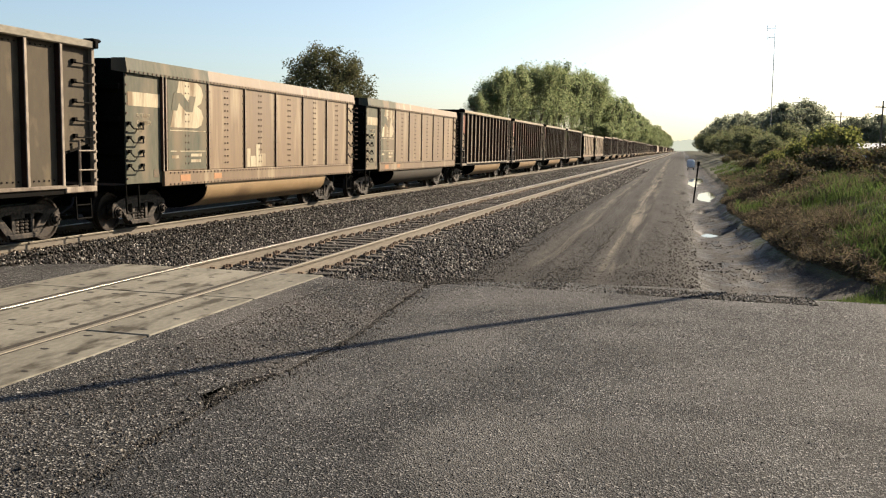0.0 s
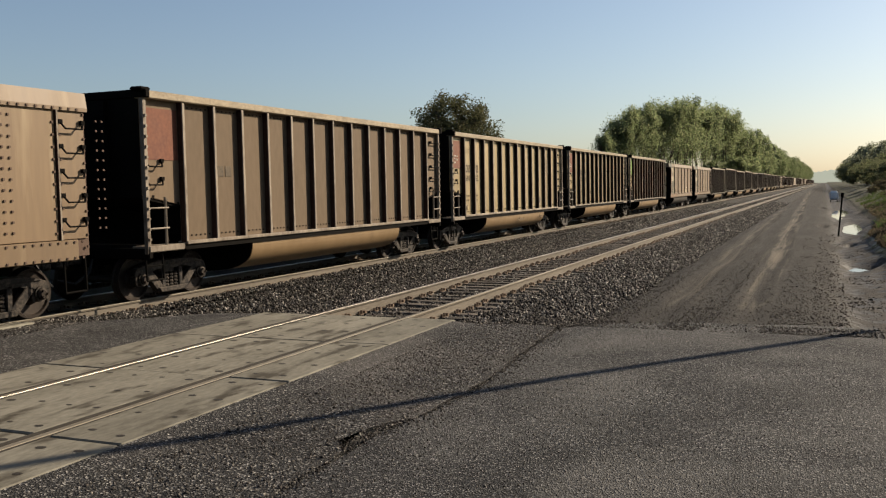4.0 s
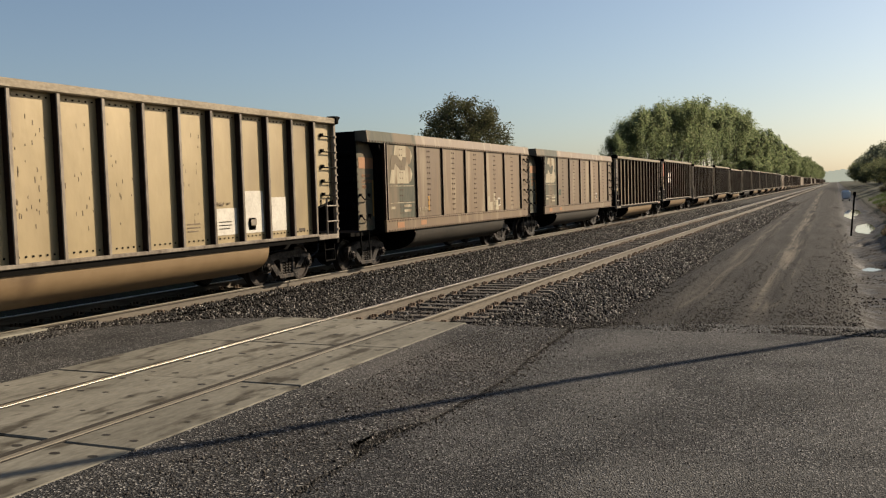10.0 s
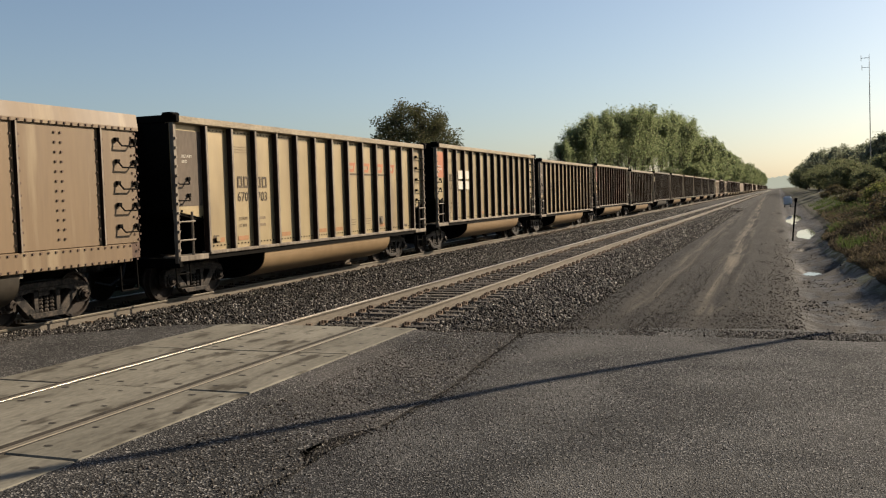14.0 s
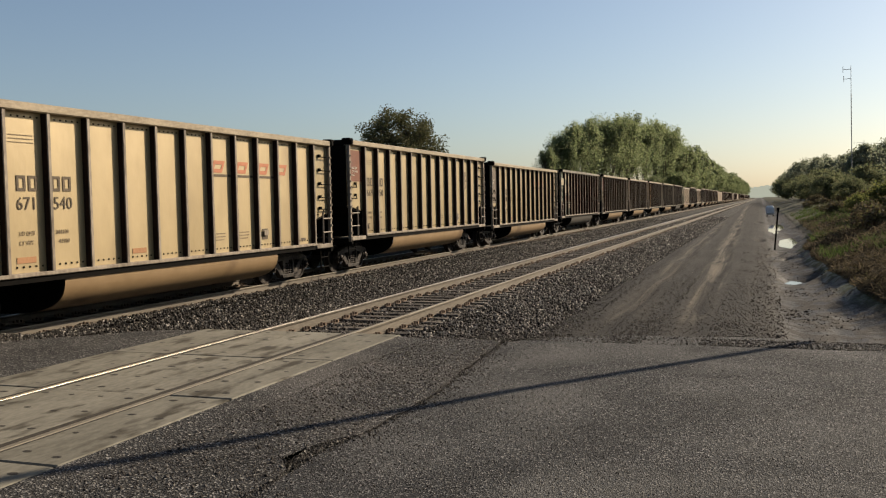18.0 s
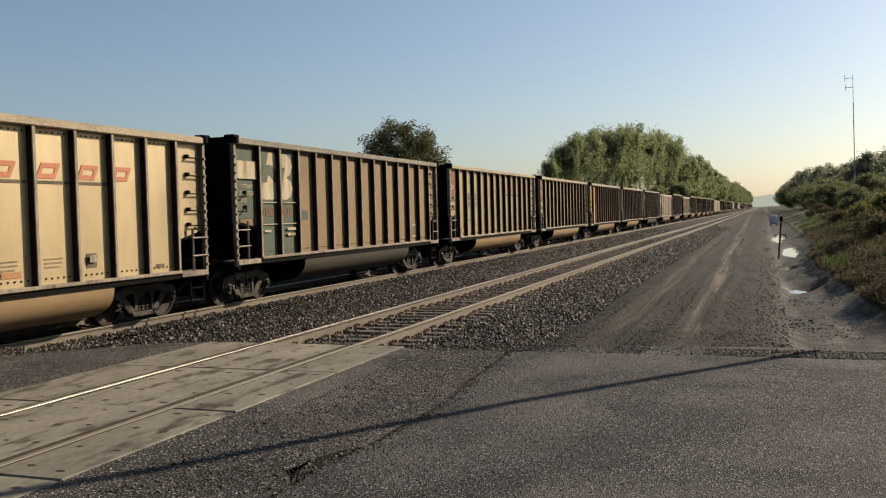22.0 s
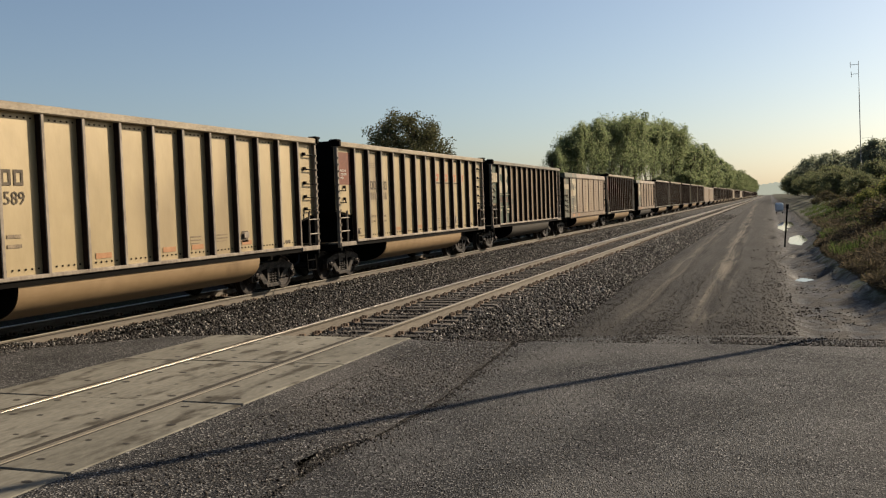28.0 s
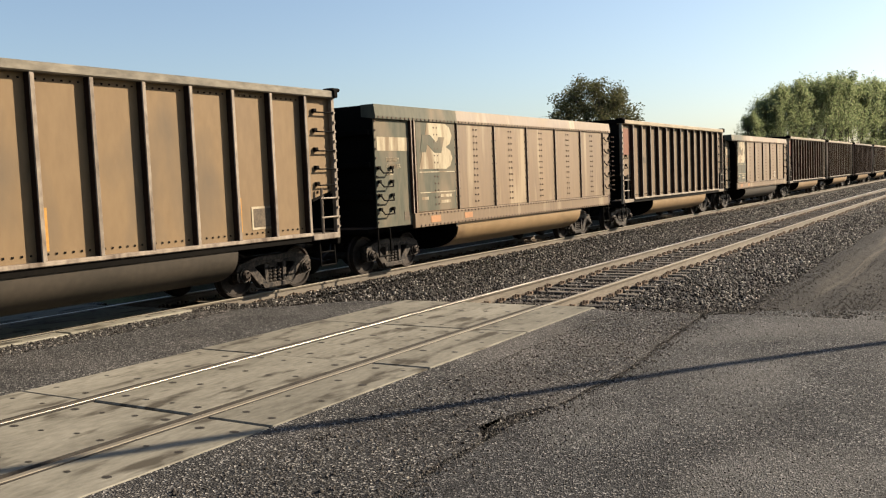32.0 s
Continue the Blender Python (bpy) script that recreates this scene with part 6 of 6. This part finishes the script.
# ---- trees, bushes and weeds ----
def leaf_quads(centres, size, rs):
    n = len(centres)
    d = rs.normal(0, 1, (n, 3))
    d /= np.linalg.norm(d, axis=1, keepdims=True)
    e = np.cross(d, rs.normal(0, 1, (n, 3)))
    e /= np.linalg.norm(e, axis=1, keepdims=True)
    s = (size * rs.uniform(0.6, 1.3, n))[:, None]
    v = np.stack([centres - d * s * 0.5 - e * s * 0.35, centres + d * s * 0.4 - e * s * 0.45, centres + d * s * 0.5 + e * s * 0.35, centres - d * s * 0.4 + e * s * 0.45], 1)
    return v.reshape(-1, 3), np.arange(4 * n).reshape(-1, 4)


def tree(kind, height, width, seed, leaf, leaves=7000, size=0.3, low=0.25, stems=1, sparse=0.0, lump=(1, 1, 0.8), label="", steep=0.0, env_clumps=150, twig_clumps=60):
    """Tapered trunk and forking limbs; leaves in loose clumps round the outer twigs."""
    rnd, rs = random.Random(seed), np.random.RandomState(seed)
    t = thing(kind, pose(0, 0, 0), label, "tree" if kind == "tree" else "bush")
    bm, tips = bmesh.new(), []

    def limb(p, way, length, r, depth):
        segs = 3
        for i in range(segs):
            q = p + way * (length / segs)
            tube(bm, p, q, r * (1 - 0.25 * i / segs), r * (1 - 0.25 * (i + 1) / segs), 6 if depth < 2 else 4, cap=False)
            p = q
            if depth > 0:
                tips.append((p, depth))
            way = (way + Vector((rnd.uniform(-0.16, 0.16), rnd.uniform(-0.16, 0.16), rnd.uniform(-0.04, 0.12)))).normalized()
        if depth >= 3 or r < height * 0.0016:
            tips.append((p, depth + 1))
            return
        for _ in range(rnd.choice((2, 3, 3)) if depth < 2 else 2):
            side = Vector((rnd.uniform(-1, 1), rnd.uniform(-1, 1), rnd.uniform(steep, steep + 0.55))).normalized()
            spread = 0.75 * width / height * (1 - 0.5 * min(1, steep))
            limb(p, (way * 0.8 + side * (0.35 + spread)).normalized(), length * rnd.uniform(0.6, 0.82), r * rnd.uniform(0.5, 0.66), depth + 1)

    for k in range(stems):
        a = rnd.uniform(0, math.tau)
        off = Vector((math.cos(a), math.sin(a), 0)) * (width * (0.06 + 0.1 * steep) * (stems > 1) * rnd.uniform(0.4, 1.2))
        limb(off, (Vector((0, 0, 1)) + off * 0.12).normalized(), height * (low + 0.08), height * 0.018 / math.sqrt(stems) + 0.02, 0)
    zs = np.array([[*p] for p, _ in tips])
    top, half = zs[:, 2].max(), np.abs(zs[:, :2]).max()
    sz, sw = height * 0.93 / top, min(1.6, width * 0.44 / half)
    for v in bm.verts:
        v.co.z *= sz
        v.co.x *= 1 + (sw - 1) * min(1, v.co.z / (height * 0.3))
        v.co.y *= 1 + (sw - 1) * min(1, v.co.z / (height * 0.3))
    part("trunk", bm, M["bark"], t, "bare grey-brown trunk and limbs")
    # leaf clumps: some at the twigs, most through an uneven rounded envelope
    twigs = zs * np.array([sw, sw, sz])
    twigs = twigs[twigs[:, 2] > height * (low + 0.1)]
    k = env_clumps
    u = rs.normal(0, 1, (k, 3))
    u /= np.linalg.norm(u, axis=1, keepdims=True)
    u *= (rs.uniform(0.25, 1.0, (k, 1)) ** 0.5) * rs.uniform(0.82, 1.1, (k, 1))
    mid_z, half_z = height * (0.5 + low / 2), height * (0.5 - low / 2) * 0.93
    env = np.stack([u[:, 0] * width * 0.46, u[:, 1] * width * 0.46, mid_z + u[:, 2] * half_z], -1)
    squeeze = np.clip((env[:, 2] - height * low * 0.5) / (height * 0.35), 0.55, 1)[:, None]
    env[:, :2] *= squeeze
    cl = np.concatenate([env, twigs[rs.randint(0, len(twigs), twig_clumps)]])
    pick = cl[rs.randint(0, len(cl), leaves)]
    clump = np.clip(rs.normal(0, 1, (leaves, 3)), -1.7, 1.7) * np.array(lump) * (width * 0.045 + 0.06)
    c = pick + clump
    gaps = np.sin(c[:, 0] * 13 / width + seed) + np.sin(c[:, 1] * 14 / width) + np.sin(c[:, 2] * 12 / width + 1)
    c = c[gaps > -2.0 + sparse]
    c = c[c[:, 2] > height * low * 0.5]
    v, f = leaf_quads(c, size, rs)
    part("crown", soup("crown", v, f, M[leaf]), None, t, "uneven leafy crown with gaps")
    return t


def at_bearing(az, dist):
    return dist * math.sin(radians(az)), dist * math.cos(radians(az))


def plant(proto, az, dist, scale=(1, 1), turn=0.0, xy=None, label=""):
    x, y = xy or at_bearing(az, dist)
    z = float(land(np.array(x), np.array(y))) - 0.05
    o = copy_thing(proto, pose(x, y, z, 0, 0, turn) @ Matrix.Diagonal((scale[0], scale[0], scale[1], 1)))
    return tagged(o, label) if label else o


T_BROAD = tree("tree", 15.0, 13.0, 4, "leaf_dark", 36000, 0.17, 0.10, sparse=0.3, env_clumps=260, lump=(0.75, 0.75, 0.7), label="broad dark-leaved tree standing alone behind the train")
T_TALL = [tree("tree", 21, 10.5, 21 + i, "leaf_fresh", 17000, 0.22, 0.20, stems=7, sparse=0.5, lump=(0.75, 0.75, 1.2), steep=0.7, env_clumps=300, twig_clumps=700, label="tall spring cottonwood with bare limbs showing through") for i in range(3)]
T_FRESH = [tree("tree", 20, 11, 31 + i, "leaf_fresh", 10000, 0.36, 0.08, stems=3, steep=0.3, sparse=0.4, lump=(0.8, 0.8, 1.0), label="fresh green tree beside the line") for i in range(3)]
T_DARK = [tree("tree", 11, 10, 41 + i, "leaf_hazed", 9000, 0.27, 0.04, sparse=0.3, label="rounded tree behind the bank, its leaves paled for haze") for i in range(2)]
BUSH = tree("bush", 2.2, 2.8, 51, "leaf_yellow", 4200, 0.11, 0.08, stems=6, sparse=0.9, label="yellow-green bush on the bank")
SHRUB = tree("bush", 1.5, 3.0, 55, "leaf_brown", 3800, 0.10, 0.05, stems=6, sparse=0.9, label="dark tangled shrub on the bank")
THICKET = tree("bush", 5.0, 7.5, 57, "leaf_olive", 14000, 0.14, 0.05, stems=5, sparse=0.6, label="dark thicket on the bank")

plant(T_BROAD, -22.4, 122, (1.14, 0.99))
plant(T_DARK[0], -18.6, 150, (0.62, 0.78), 40, label="small half-bare tree behind the train")
rnd = random.Random(77)
for i, (az, d, hh) in enumerate(((-12.75, 205, 13.2), (-12.1, 210, 16.5), (-11.2, 215, 19.0), (-10.3, 222, 20.2), (-9.4, 230, 21.6), (-8.5, 238, 22.4), (-7.6, 252, 23.4), (-6.7, 268, 23.6), (-5.9, 288, 24.4), (-5.2, 300, 23.0),
                                  (-11.6, 250, 19), (-9.9, 262, 22), (-8.1, 275, 24), (-6.3, 300, 25))):
    plant(T_TALL[i % 3], az, d, (hh / 21 * 1.12, hh / 21 * 1.1), rnd.uniform(0, 360))
for i, (az, d, hh) in enumerate(((-12.4, 190, 7), (-11.0, 200, 6.5), (-8.0, 225, 7.0), (-6.3, 240, 8), (-5.0, 270, 10), (-9.3, 210, 6))):
    plant(T_FRESH[i % 3], az, d, (hh / 20 * 1.5, hh / 20), rnd.uniform(0, 360), label="low fresh-green tree at the foot of the grove")
y = 300.0
i = 0
while y < 1700:
    hh = 21 + 6 * math.sin(i * 1.7) * 0.3 + rnd.uniform(-2, 2) + (y - 300) * 0.004
    plant(T_FRESH[i % 3], 0, 0, (hh / 20 * 1.15, hh / 20), rnd.uniform(0, 360), (-25 - rnd.uniform(-2, 4) - 2.5 * (i % 2), y))
    y += 24 + (y - 300) * 0.03
    i += 1
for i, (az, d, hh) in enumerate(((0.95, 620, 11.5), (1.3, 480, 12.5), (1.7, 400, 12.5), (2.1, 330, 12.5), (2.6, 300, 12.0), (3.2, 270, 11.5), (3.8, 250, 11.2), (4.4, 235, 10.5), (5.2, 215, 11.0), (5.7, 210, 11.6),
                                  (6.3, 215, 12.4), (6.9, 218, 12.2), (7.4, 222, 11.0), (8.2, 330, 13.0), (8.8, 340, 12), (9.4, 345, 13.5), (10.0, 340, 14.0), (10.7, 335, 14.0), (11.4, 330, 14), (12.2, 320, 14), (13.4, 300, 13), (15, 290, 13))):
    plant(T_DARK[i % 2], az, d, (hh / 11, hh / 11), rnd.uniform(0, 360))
for i, (x, y, s) in enumerate(((6.2, 52, 0.8), (7.5, 50, 1.1), (5.3, 57, 0.6), (8.6, 54, 0.6), (9.8, 62, 0.7), (6.6, 70, 0.6))):
    plant(BUSH, 0, 0, (s, s * rnd.uniform(0.9, 1.2)), rnd.uniform(0, 360), (x, y))
for i in range(46):
    y = rnd.uniform(30, 150)
    x = 3.2 + 0.012 * max(0, 90 - y) + rnd.uniform(0, 9) + (y - 34) * 0.02
    plant(SHRUB, 0, 0, (rnd.uniform(0.5, 1.0), rnd.uniform(0.45, 0.9)), rnd.uniform(0, 360), (x, y))
for x, y, s in ((9.5, 110, 0.6), (8.2, 130, 0.7), (10, 150, 0.95), (8.5, 172, 1.0), (11, 190, 1.1), (8.5, 215, 1.1), (10, 250, 1.3), (13, 130, 0.9), (15, 160, 1.0), (14, 100, 0.7), (7.5, 290, 1.2), (8, 340, 1.4)):
    plant(THICKET, 0, 0, (s, s * rnd.uniform(0.85, 1.1)), rnd.uniform(0, 360), (x, y))
for proto in (T_BROAD, *T_TALL, *T_FRESH, *T_DARK, BUSH, SHRUB, THICKET):
    for o in [*proto.children_recursive, proto]:
        bpy.data.objects.remove(o)


def blades(name, x, y, tall, wide, lean, material, label, seed):
    """Upright blades and stalks, each a bent strip of two faces."""
    rs = np.random.RandomState(seed)
    n = len(x)
    z = land(x, y) - 0.02
    a = rs.uniform(0, math.tau, n)
    t = tall * rs.uniform(0.5, 1.3, n)
    w = wide * rs.uniform(0.6, 1.4, n)
    dx, dy = np.cos(a), np.sin(a)
    lx, ly = lean * rs.normal(0, 1, n) * t, lean * rs.normal(0, 1, n) * t
    base, mid, tip = np.stack([x, y, z], -1), np.stack([x + lx * 0.35, y + ly * 0.35, z + t * 0.6], -1), np.stack([x + lx, y + ly, z + t], -1)
    s = np.stack([dx * w, dy * w, np.zeros(n)], -1)
    v = np.stack([base - s, base + s, mid + s * 0.7, mid - s * 0.7, tip + s * 0.15, tip - s * 0.15], 1).reshape(-1, 3)
    k = 6 * np.arange(n)[:, None]
    f = np.concatenate([k + np.array([[0, 1, 2, 3]]), k + np.array([[3, 2, 4, 5]])])
    return tagged(new(name, soup(name, v, f, M[material])), label, "weeds", kind="stuff")


rs = np.random.RandomState(5)
n = 80000
y = 14.6 + 60 * rs.beta(0.9, 2.2, n)
x = bank_foot(y) + 0.22 + 12 * rs.beta(0.8, 1.8, n)
keep = (wave(x, y, 0.9, 8) > -0.75) & ((x < 3.9) | (y > 30) | (rs.uniform(0, 1, n) < 0.12))
blades("dry_weeds", x[keep], y[keep], 0.06 + 0.22 * smooth_step(0.25, 1.8, x[keep] - bank_foot(y[keep])), 0.008, 0.45, "straw", "dry brown weeds and stalks on the bank", 6)
n = 70000
y = 14.3 + 70 * rs.beta(0.9, 2.6, n)
x = bank_foot(y) + 0.3 + 13 * rs.beta(0.8, 2.0, n)
mound = np.clip(0.5 + 0.6 * wave(x, y, 1.4, 12) + 0.3 * wave(x, y, 3.1, 2), 0.12, 1.2)
keep = (x < 3.4 + 0.4 * wave(x, y, 0.8, 1)) | (y > 29) | (wave(x, y, 0.7, 15) > 0.62)
x, y, mound = x[keep], y[keep], mound[keep]
c = np.stack([x, y, land(x, y) + mound * 0.42 * rs.beta(1.0, 1.8, len(x))], -1)
d = rs.normal(0, 1, (len(x), 3)) * np.array([1, 1, 0.8])
d *= (rs.uniform(0.06, 0.17, len(x)) / np.linalg.norm(d, axis=1))[:, None]
e = np.cross(d, rs.normal(0, 1, (len(x), 3)))
e *= (rs.uniform(0.003, 0.008, len(x)) * (0.7 + y / 40) / np.linalg.norm(e, axis=1))[:, None]
tagged(new("dead_brush", soup("dead_brush", np.stack([c - d - e, c - d + e, c + d + e, c + d - e], 1).reshape(-1, 3), np.arange(4 * len(x)).reshape(-1, 4), M["straw"])),
       "tangled grey-brown dead brush on the bank", "brush", kind="stuff")
n = 42000
x, y = rs.uniform(2.9, 9.5, n), rs.uniform(16.5, 33, n)
keep = (y < 31 + 1.5 * wave(x, 0, 1.1)) & (x > 3.15 + 0.35 * wave(x, y, 0.8, 1)) & (wave(x, y, 1.3, 9) > -0.6)
blades("green_grass", x[keep], y[keep], 0.15, 0.007, 0.3, "blade", "bright green grass patch on the bank", 7)
n = 44000
y = 17 + 95 * rs.beta(0.9, 1.7, n)
x = bank_foot(y) + 0.4 + 12 * rs.beta(0.9, 1.6, n)
keep = (wave(x, y, 0.5, 6) + 0.6 * wave(x, y, 1.7, 2) > 0.05) & ((x > 3.2) | (y > 30))
blades("green_undergrowth", x[keep], y[keep], 0.34, 0.013, 0.4, "blade", "low green undergrowth on the bank", 8)
n = 16000
x = rs.uniform(1.0, 7.0, n)
y = 13.75 + (0.5 + 1.6 * smooth_step(1.2, 3.4, x)) * rs.beta(1, 1.5, n) + 0.2 * wave(x, 0, 2)
blades("verge_grass", x, y, 0.09, 0.006, 0.4, "blade", "short yellow-green grass along the asphalt's edge", 9)
n = 1800
x = rs.uniform(-4.2, 0.5, n)
y = 13.9 + 0.8 * rs.beta(1, 2.0, n)
keep = wave(x, y, 2.2, 4) > 0.25
blades("shoulder_grass", x[keep], y[keep], 0.06, 0.006, 0.4, "blade", "sparse short grass in the gravel", 10)


# ---- far woods where the line vanishes: a flat glowing sheet with painted haze ----
def backdrop():
    m = bpy.data.materials.new("glowing_painted_haze")
    m.use_nodes = True
    n, l = m.node_tree.nodes, m.node_tree.links
    b = n["Principled BSDF"]
    # Pale base colour and emission stand for the haze over the woods.
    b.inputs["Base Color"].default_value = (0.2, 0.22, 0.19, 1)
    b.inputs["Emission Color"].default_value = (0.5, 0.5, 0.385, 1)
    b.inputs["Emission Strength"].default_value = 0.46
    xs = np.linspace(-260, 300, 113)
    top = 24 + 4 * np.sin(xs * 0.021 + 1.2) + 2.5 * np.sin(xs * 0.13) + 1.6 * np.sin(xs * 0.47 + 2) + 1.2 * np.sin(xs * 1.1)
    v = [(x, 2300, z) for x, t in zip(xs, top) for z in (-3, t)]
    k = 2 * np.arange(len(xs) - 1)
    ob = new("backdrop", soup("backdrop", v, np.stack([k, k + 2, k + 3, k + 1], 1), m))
    tagged(ob, "flat glowing sheet of far woods, haze put into its colour", "backdrop", kind="structure")


backdrop()


# ---- posts, masts, poles ----
def marker_post(x, y, lean):
    z = float(land(np.array(x), np.array(y)))
    t = thing("marker_post", pose(x, y, z - 0.05, 0, lean, 0), "thin dark steel post standing in the muddy ditch", "post")
    bm = bmesh.new()
    box(bm, -0.035, 0.035, -0.02, 0.02, 0, 1.95, 0.006)
    part("post", bm, M["black_steel"], t)
    bm = bmesh.new()
    box(bm, -0.06, 0.06, -0.03, -0.02, 1.78, 1.98, 0.004)
    part("plate", bm, M["black_steel"], t)


marker_post(0.56, 43.5, 4.5)


def antenna_mast(az, dist, top, arms, lean):
    x, y = at_bearing(az, dist)
    t = thing("antenna_mast", pose(x, y, 0.5, 0, lean, 0), "tall thin steel antenna mast with side arms", "mast", "antenna masts behind the bank")
    bm = bmesh.new()
    tube(bm, (0, 0, 0), (0, 0, top * 0.8), 0.07 * dist / 150, 0.06 * dist / 150, 8)
    tube(bm, (0, 0, top * 0.8), (0, 0, top), 0.04 * dist / 150, 0.035 * dist / 150, 6)
    part("pole", bm, M["mast_steel"], t)
    for z, w in arms:
        bm = bmesh.new()
        tube(bm, (0, 0, z), (-w, 0, z), 0.04, sides=6)
        tube(bm, (-w, 0, z - 0.45), (-w, 0, z + 0.45), 0.035, sides=6)
        part("antenna_arm", bm, M["mast_steel"], t)


antenna_mast(4.95, 150, 20.9, ((20.4, 1.1), (19.0, 1.0)), -0.7)
antenna_mast(5.55, 330, 19.5, ((18.8, 3.0),), 0)


def utility_pole(az, dist, top):
    x, y = at_bearing(az, dist)
    t = thing("utility_pole", pose(x, y, 0.3, 0, 0, 20), "weathered timber utility pole with a crossarm", "utility pole", "utility poles past the bank")
    bm = bmesh.new()
    tube(bm, (0, 0, 0), (0, 0, top), 0.17, 0.11, 8)
    part("pole", bm, M["pole"], t)
    bm = bmesh.new()
    box(bm, -1.2, 1.2, -0.07, 0.07, top - 1.0, top - 0.84, 0.01)
    part("crossarm", bm, M["pole"], t)
    for xx in (-1.1, -0.5, 0.5, 1.1):
        bm = bmesh.new()
        tube(bm, (xx, 0, top - 0.84), (xx, 0, top - 0.62), 0.05, 0.03, 6)
        part("insulator", bm, M["silver"], t)


for az, d, h_ in ((10.85, 150, 9.6), (8.7, 190, 9.6), (8.15, 215, 10.0)):
    utility_pole(az, d, h_)

# Low shed with a pale roof among the trees.
sx, sy = at_bearing(10.0, 165)
shed = thing("shed", pose(sx, sy, 1.6, 0, 0, 15), "low pale-roofed shed behind the bank", "shed")
bm = bmesh.new()
box(bm, -3.2, 3.2, -2, 2, -0.5, 1.4)
part("wall", bm, M["wall_pale"], shed)
bm = bmesh.new()
plate(bm, [(-2.3, 1.38), (2.3, 1.38), (0, 2.2)], -3.5, 3.5)
part("roof", bm, M["wall_pale"], shed, "pale metal roof")

# Silver trackside case with its dark post.
case = thing("trackside_case", pose(1.0, 118, float(land(np.array(1.0), np.array(118.0)))), "small white rounded equipment case beside the dirt road", "case")
bm = bmesh.new()
box(bm, -0.5, 0.5, -0.4, 0.4, 0.25, 1.35, 0.2)
part("body", bm, M["wall_pale"], case)
for xx in (-0.35, 0.35):
    bm = bmesh.new()
    box(bm, xx - 0.05, xx + 0.05, -0.3, 0.3, 0, 0.28)
    part("leg", bm, M["black_steel"], case)

# Overhead cable and its poles: out of view, its shadow falls across the asphalt.
def overhead_cable(low, reach, radius, label):
    """A cable that hangs over the given points of the ground, seen along the sun's rays."""
    lift = 6.0 / SUN_DIR.z
    low = [Vector(p) for p in low]
    way = ((low[0] - low[1]).normalized(), (low[-1] - low[-2]).normalized())
    low = [low[0] + way[0] * d for d in reach[::-1]] + low + [low[-1] + way[1] * d for d in reach]
    pts = [p + SUN_DIR * lift for p in low]
    bm = bmesh.new()
    rod(bm, pts, radius, 8)
    tagged(part("overhead_cable", bm, M["cable"]), label, "cable")
    for p in (pts[0], pts[-1]):
        t = thing("utility_pole", pose(p.x, p.y, -0.6), "timber utility pole that holds an overhead cable", "utility pole", "utility poles past the bank")
        bm = bmesh.new()
        tube(bm, (0, 0, 0), (0, 0, 8.2), 0.18, 0.12, 10)
        part("pole", bm, M["pole"], t)


overhead_cable([(-5.28, 5.62, ROAD_Z), (-3.95, 7.61, ROAD_Z), (-2.62, 9.60, ROAD_Z), (-0.93, 11.8, ROAD_Z), (0.76, 14.0, ROAD_Z)], (6, 14, 26), 0.09, "thick black overhead cable")


# ---- what moves ----
def motions():
    """The train rolls towards -y; the wheels turn while their car is near."""
    for k, car in CARS.items():
        y0 = car.matrix_basis.translation.y
        walk(car, [(t, pose(MAIN_X, y0 - travelled(t), 0)) for t in range(33)])
        if k > 24:
            continue
        # times between which this car is close to the crossing
        near = [i / 15 for i in range(0, 481) if -22 < y0 - travelled(i / 15) < 75]
        if not near:
            continue
        times = ([0.0] if near[0] > 0 else []) + near + ([32.0] if near[-1] < 32 else [])
        for w in car.children_recursive:
            if w.name.startswith("wheelset"):
                at = w.matrix_basis.translation.copy()
                walk(w, [(t, pose(*at) @ Matrix.Rotation((travelled(min(max(t, near[0]), near[-1])) - travelled(near[0])) / WHEEL_R, 4, "X")) for t in times])


motions()
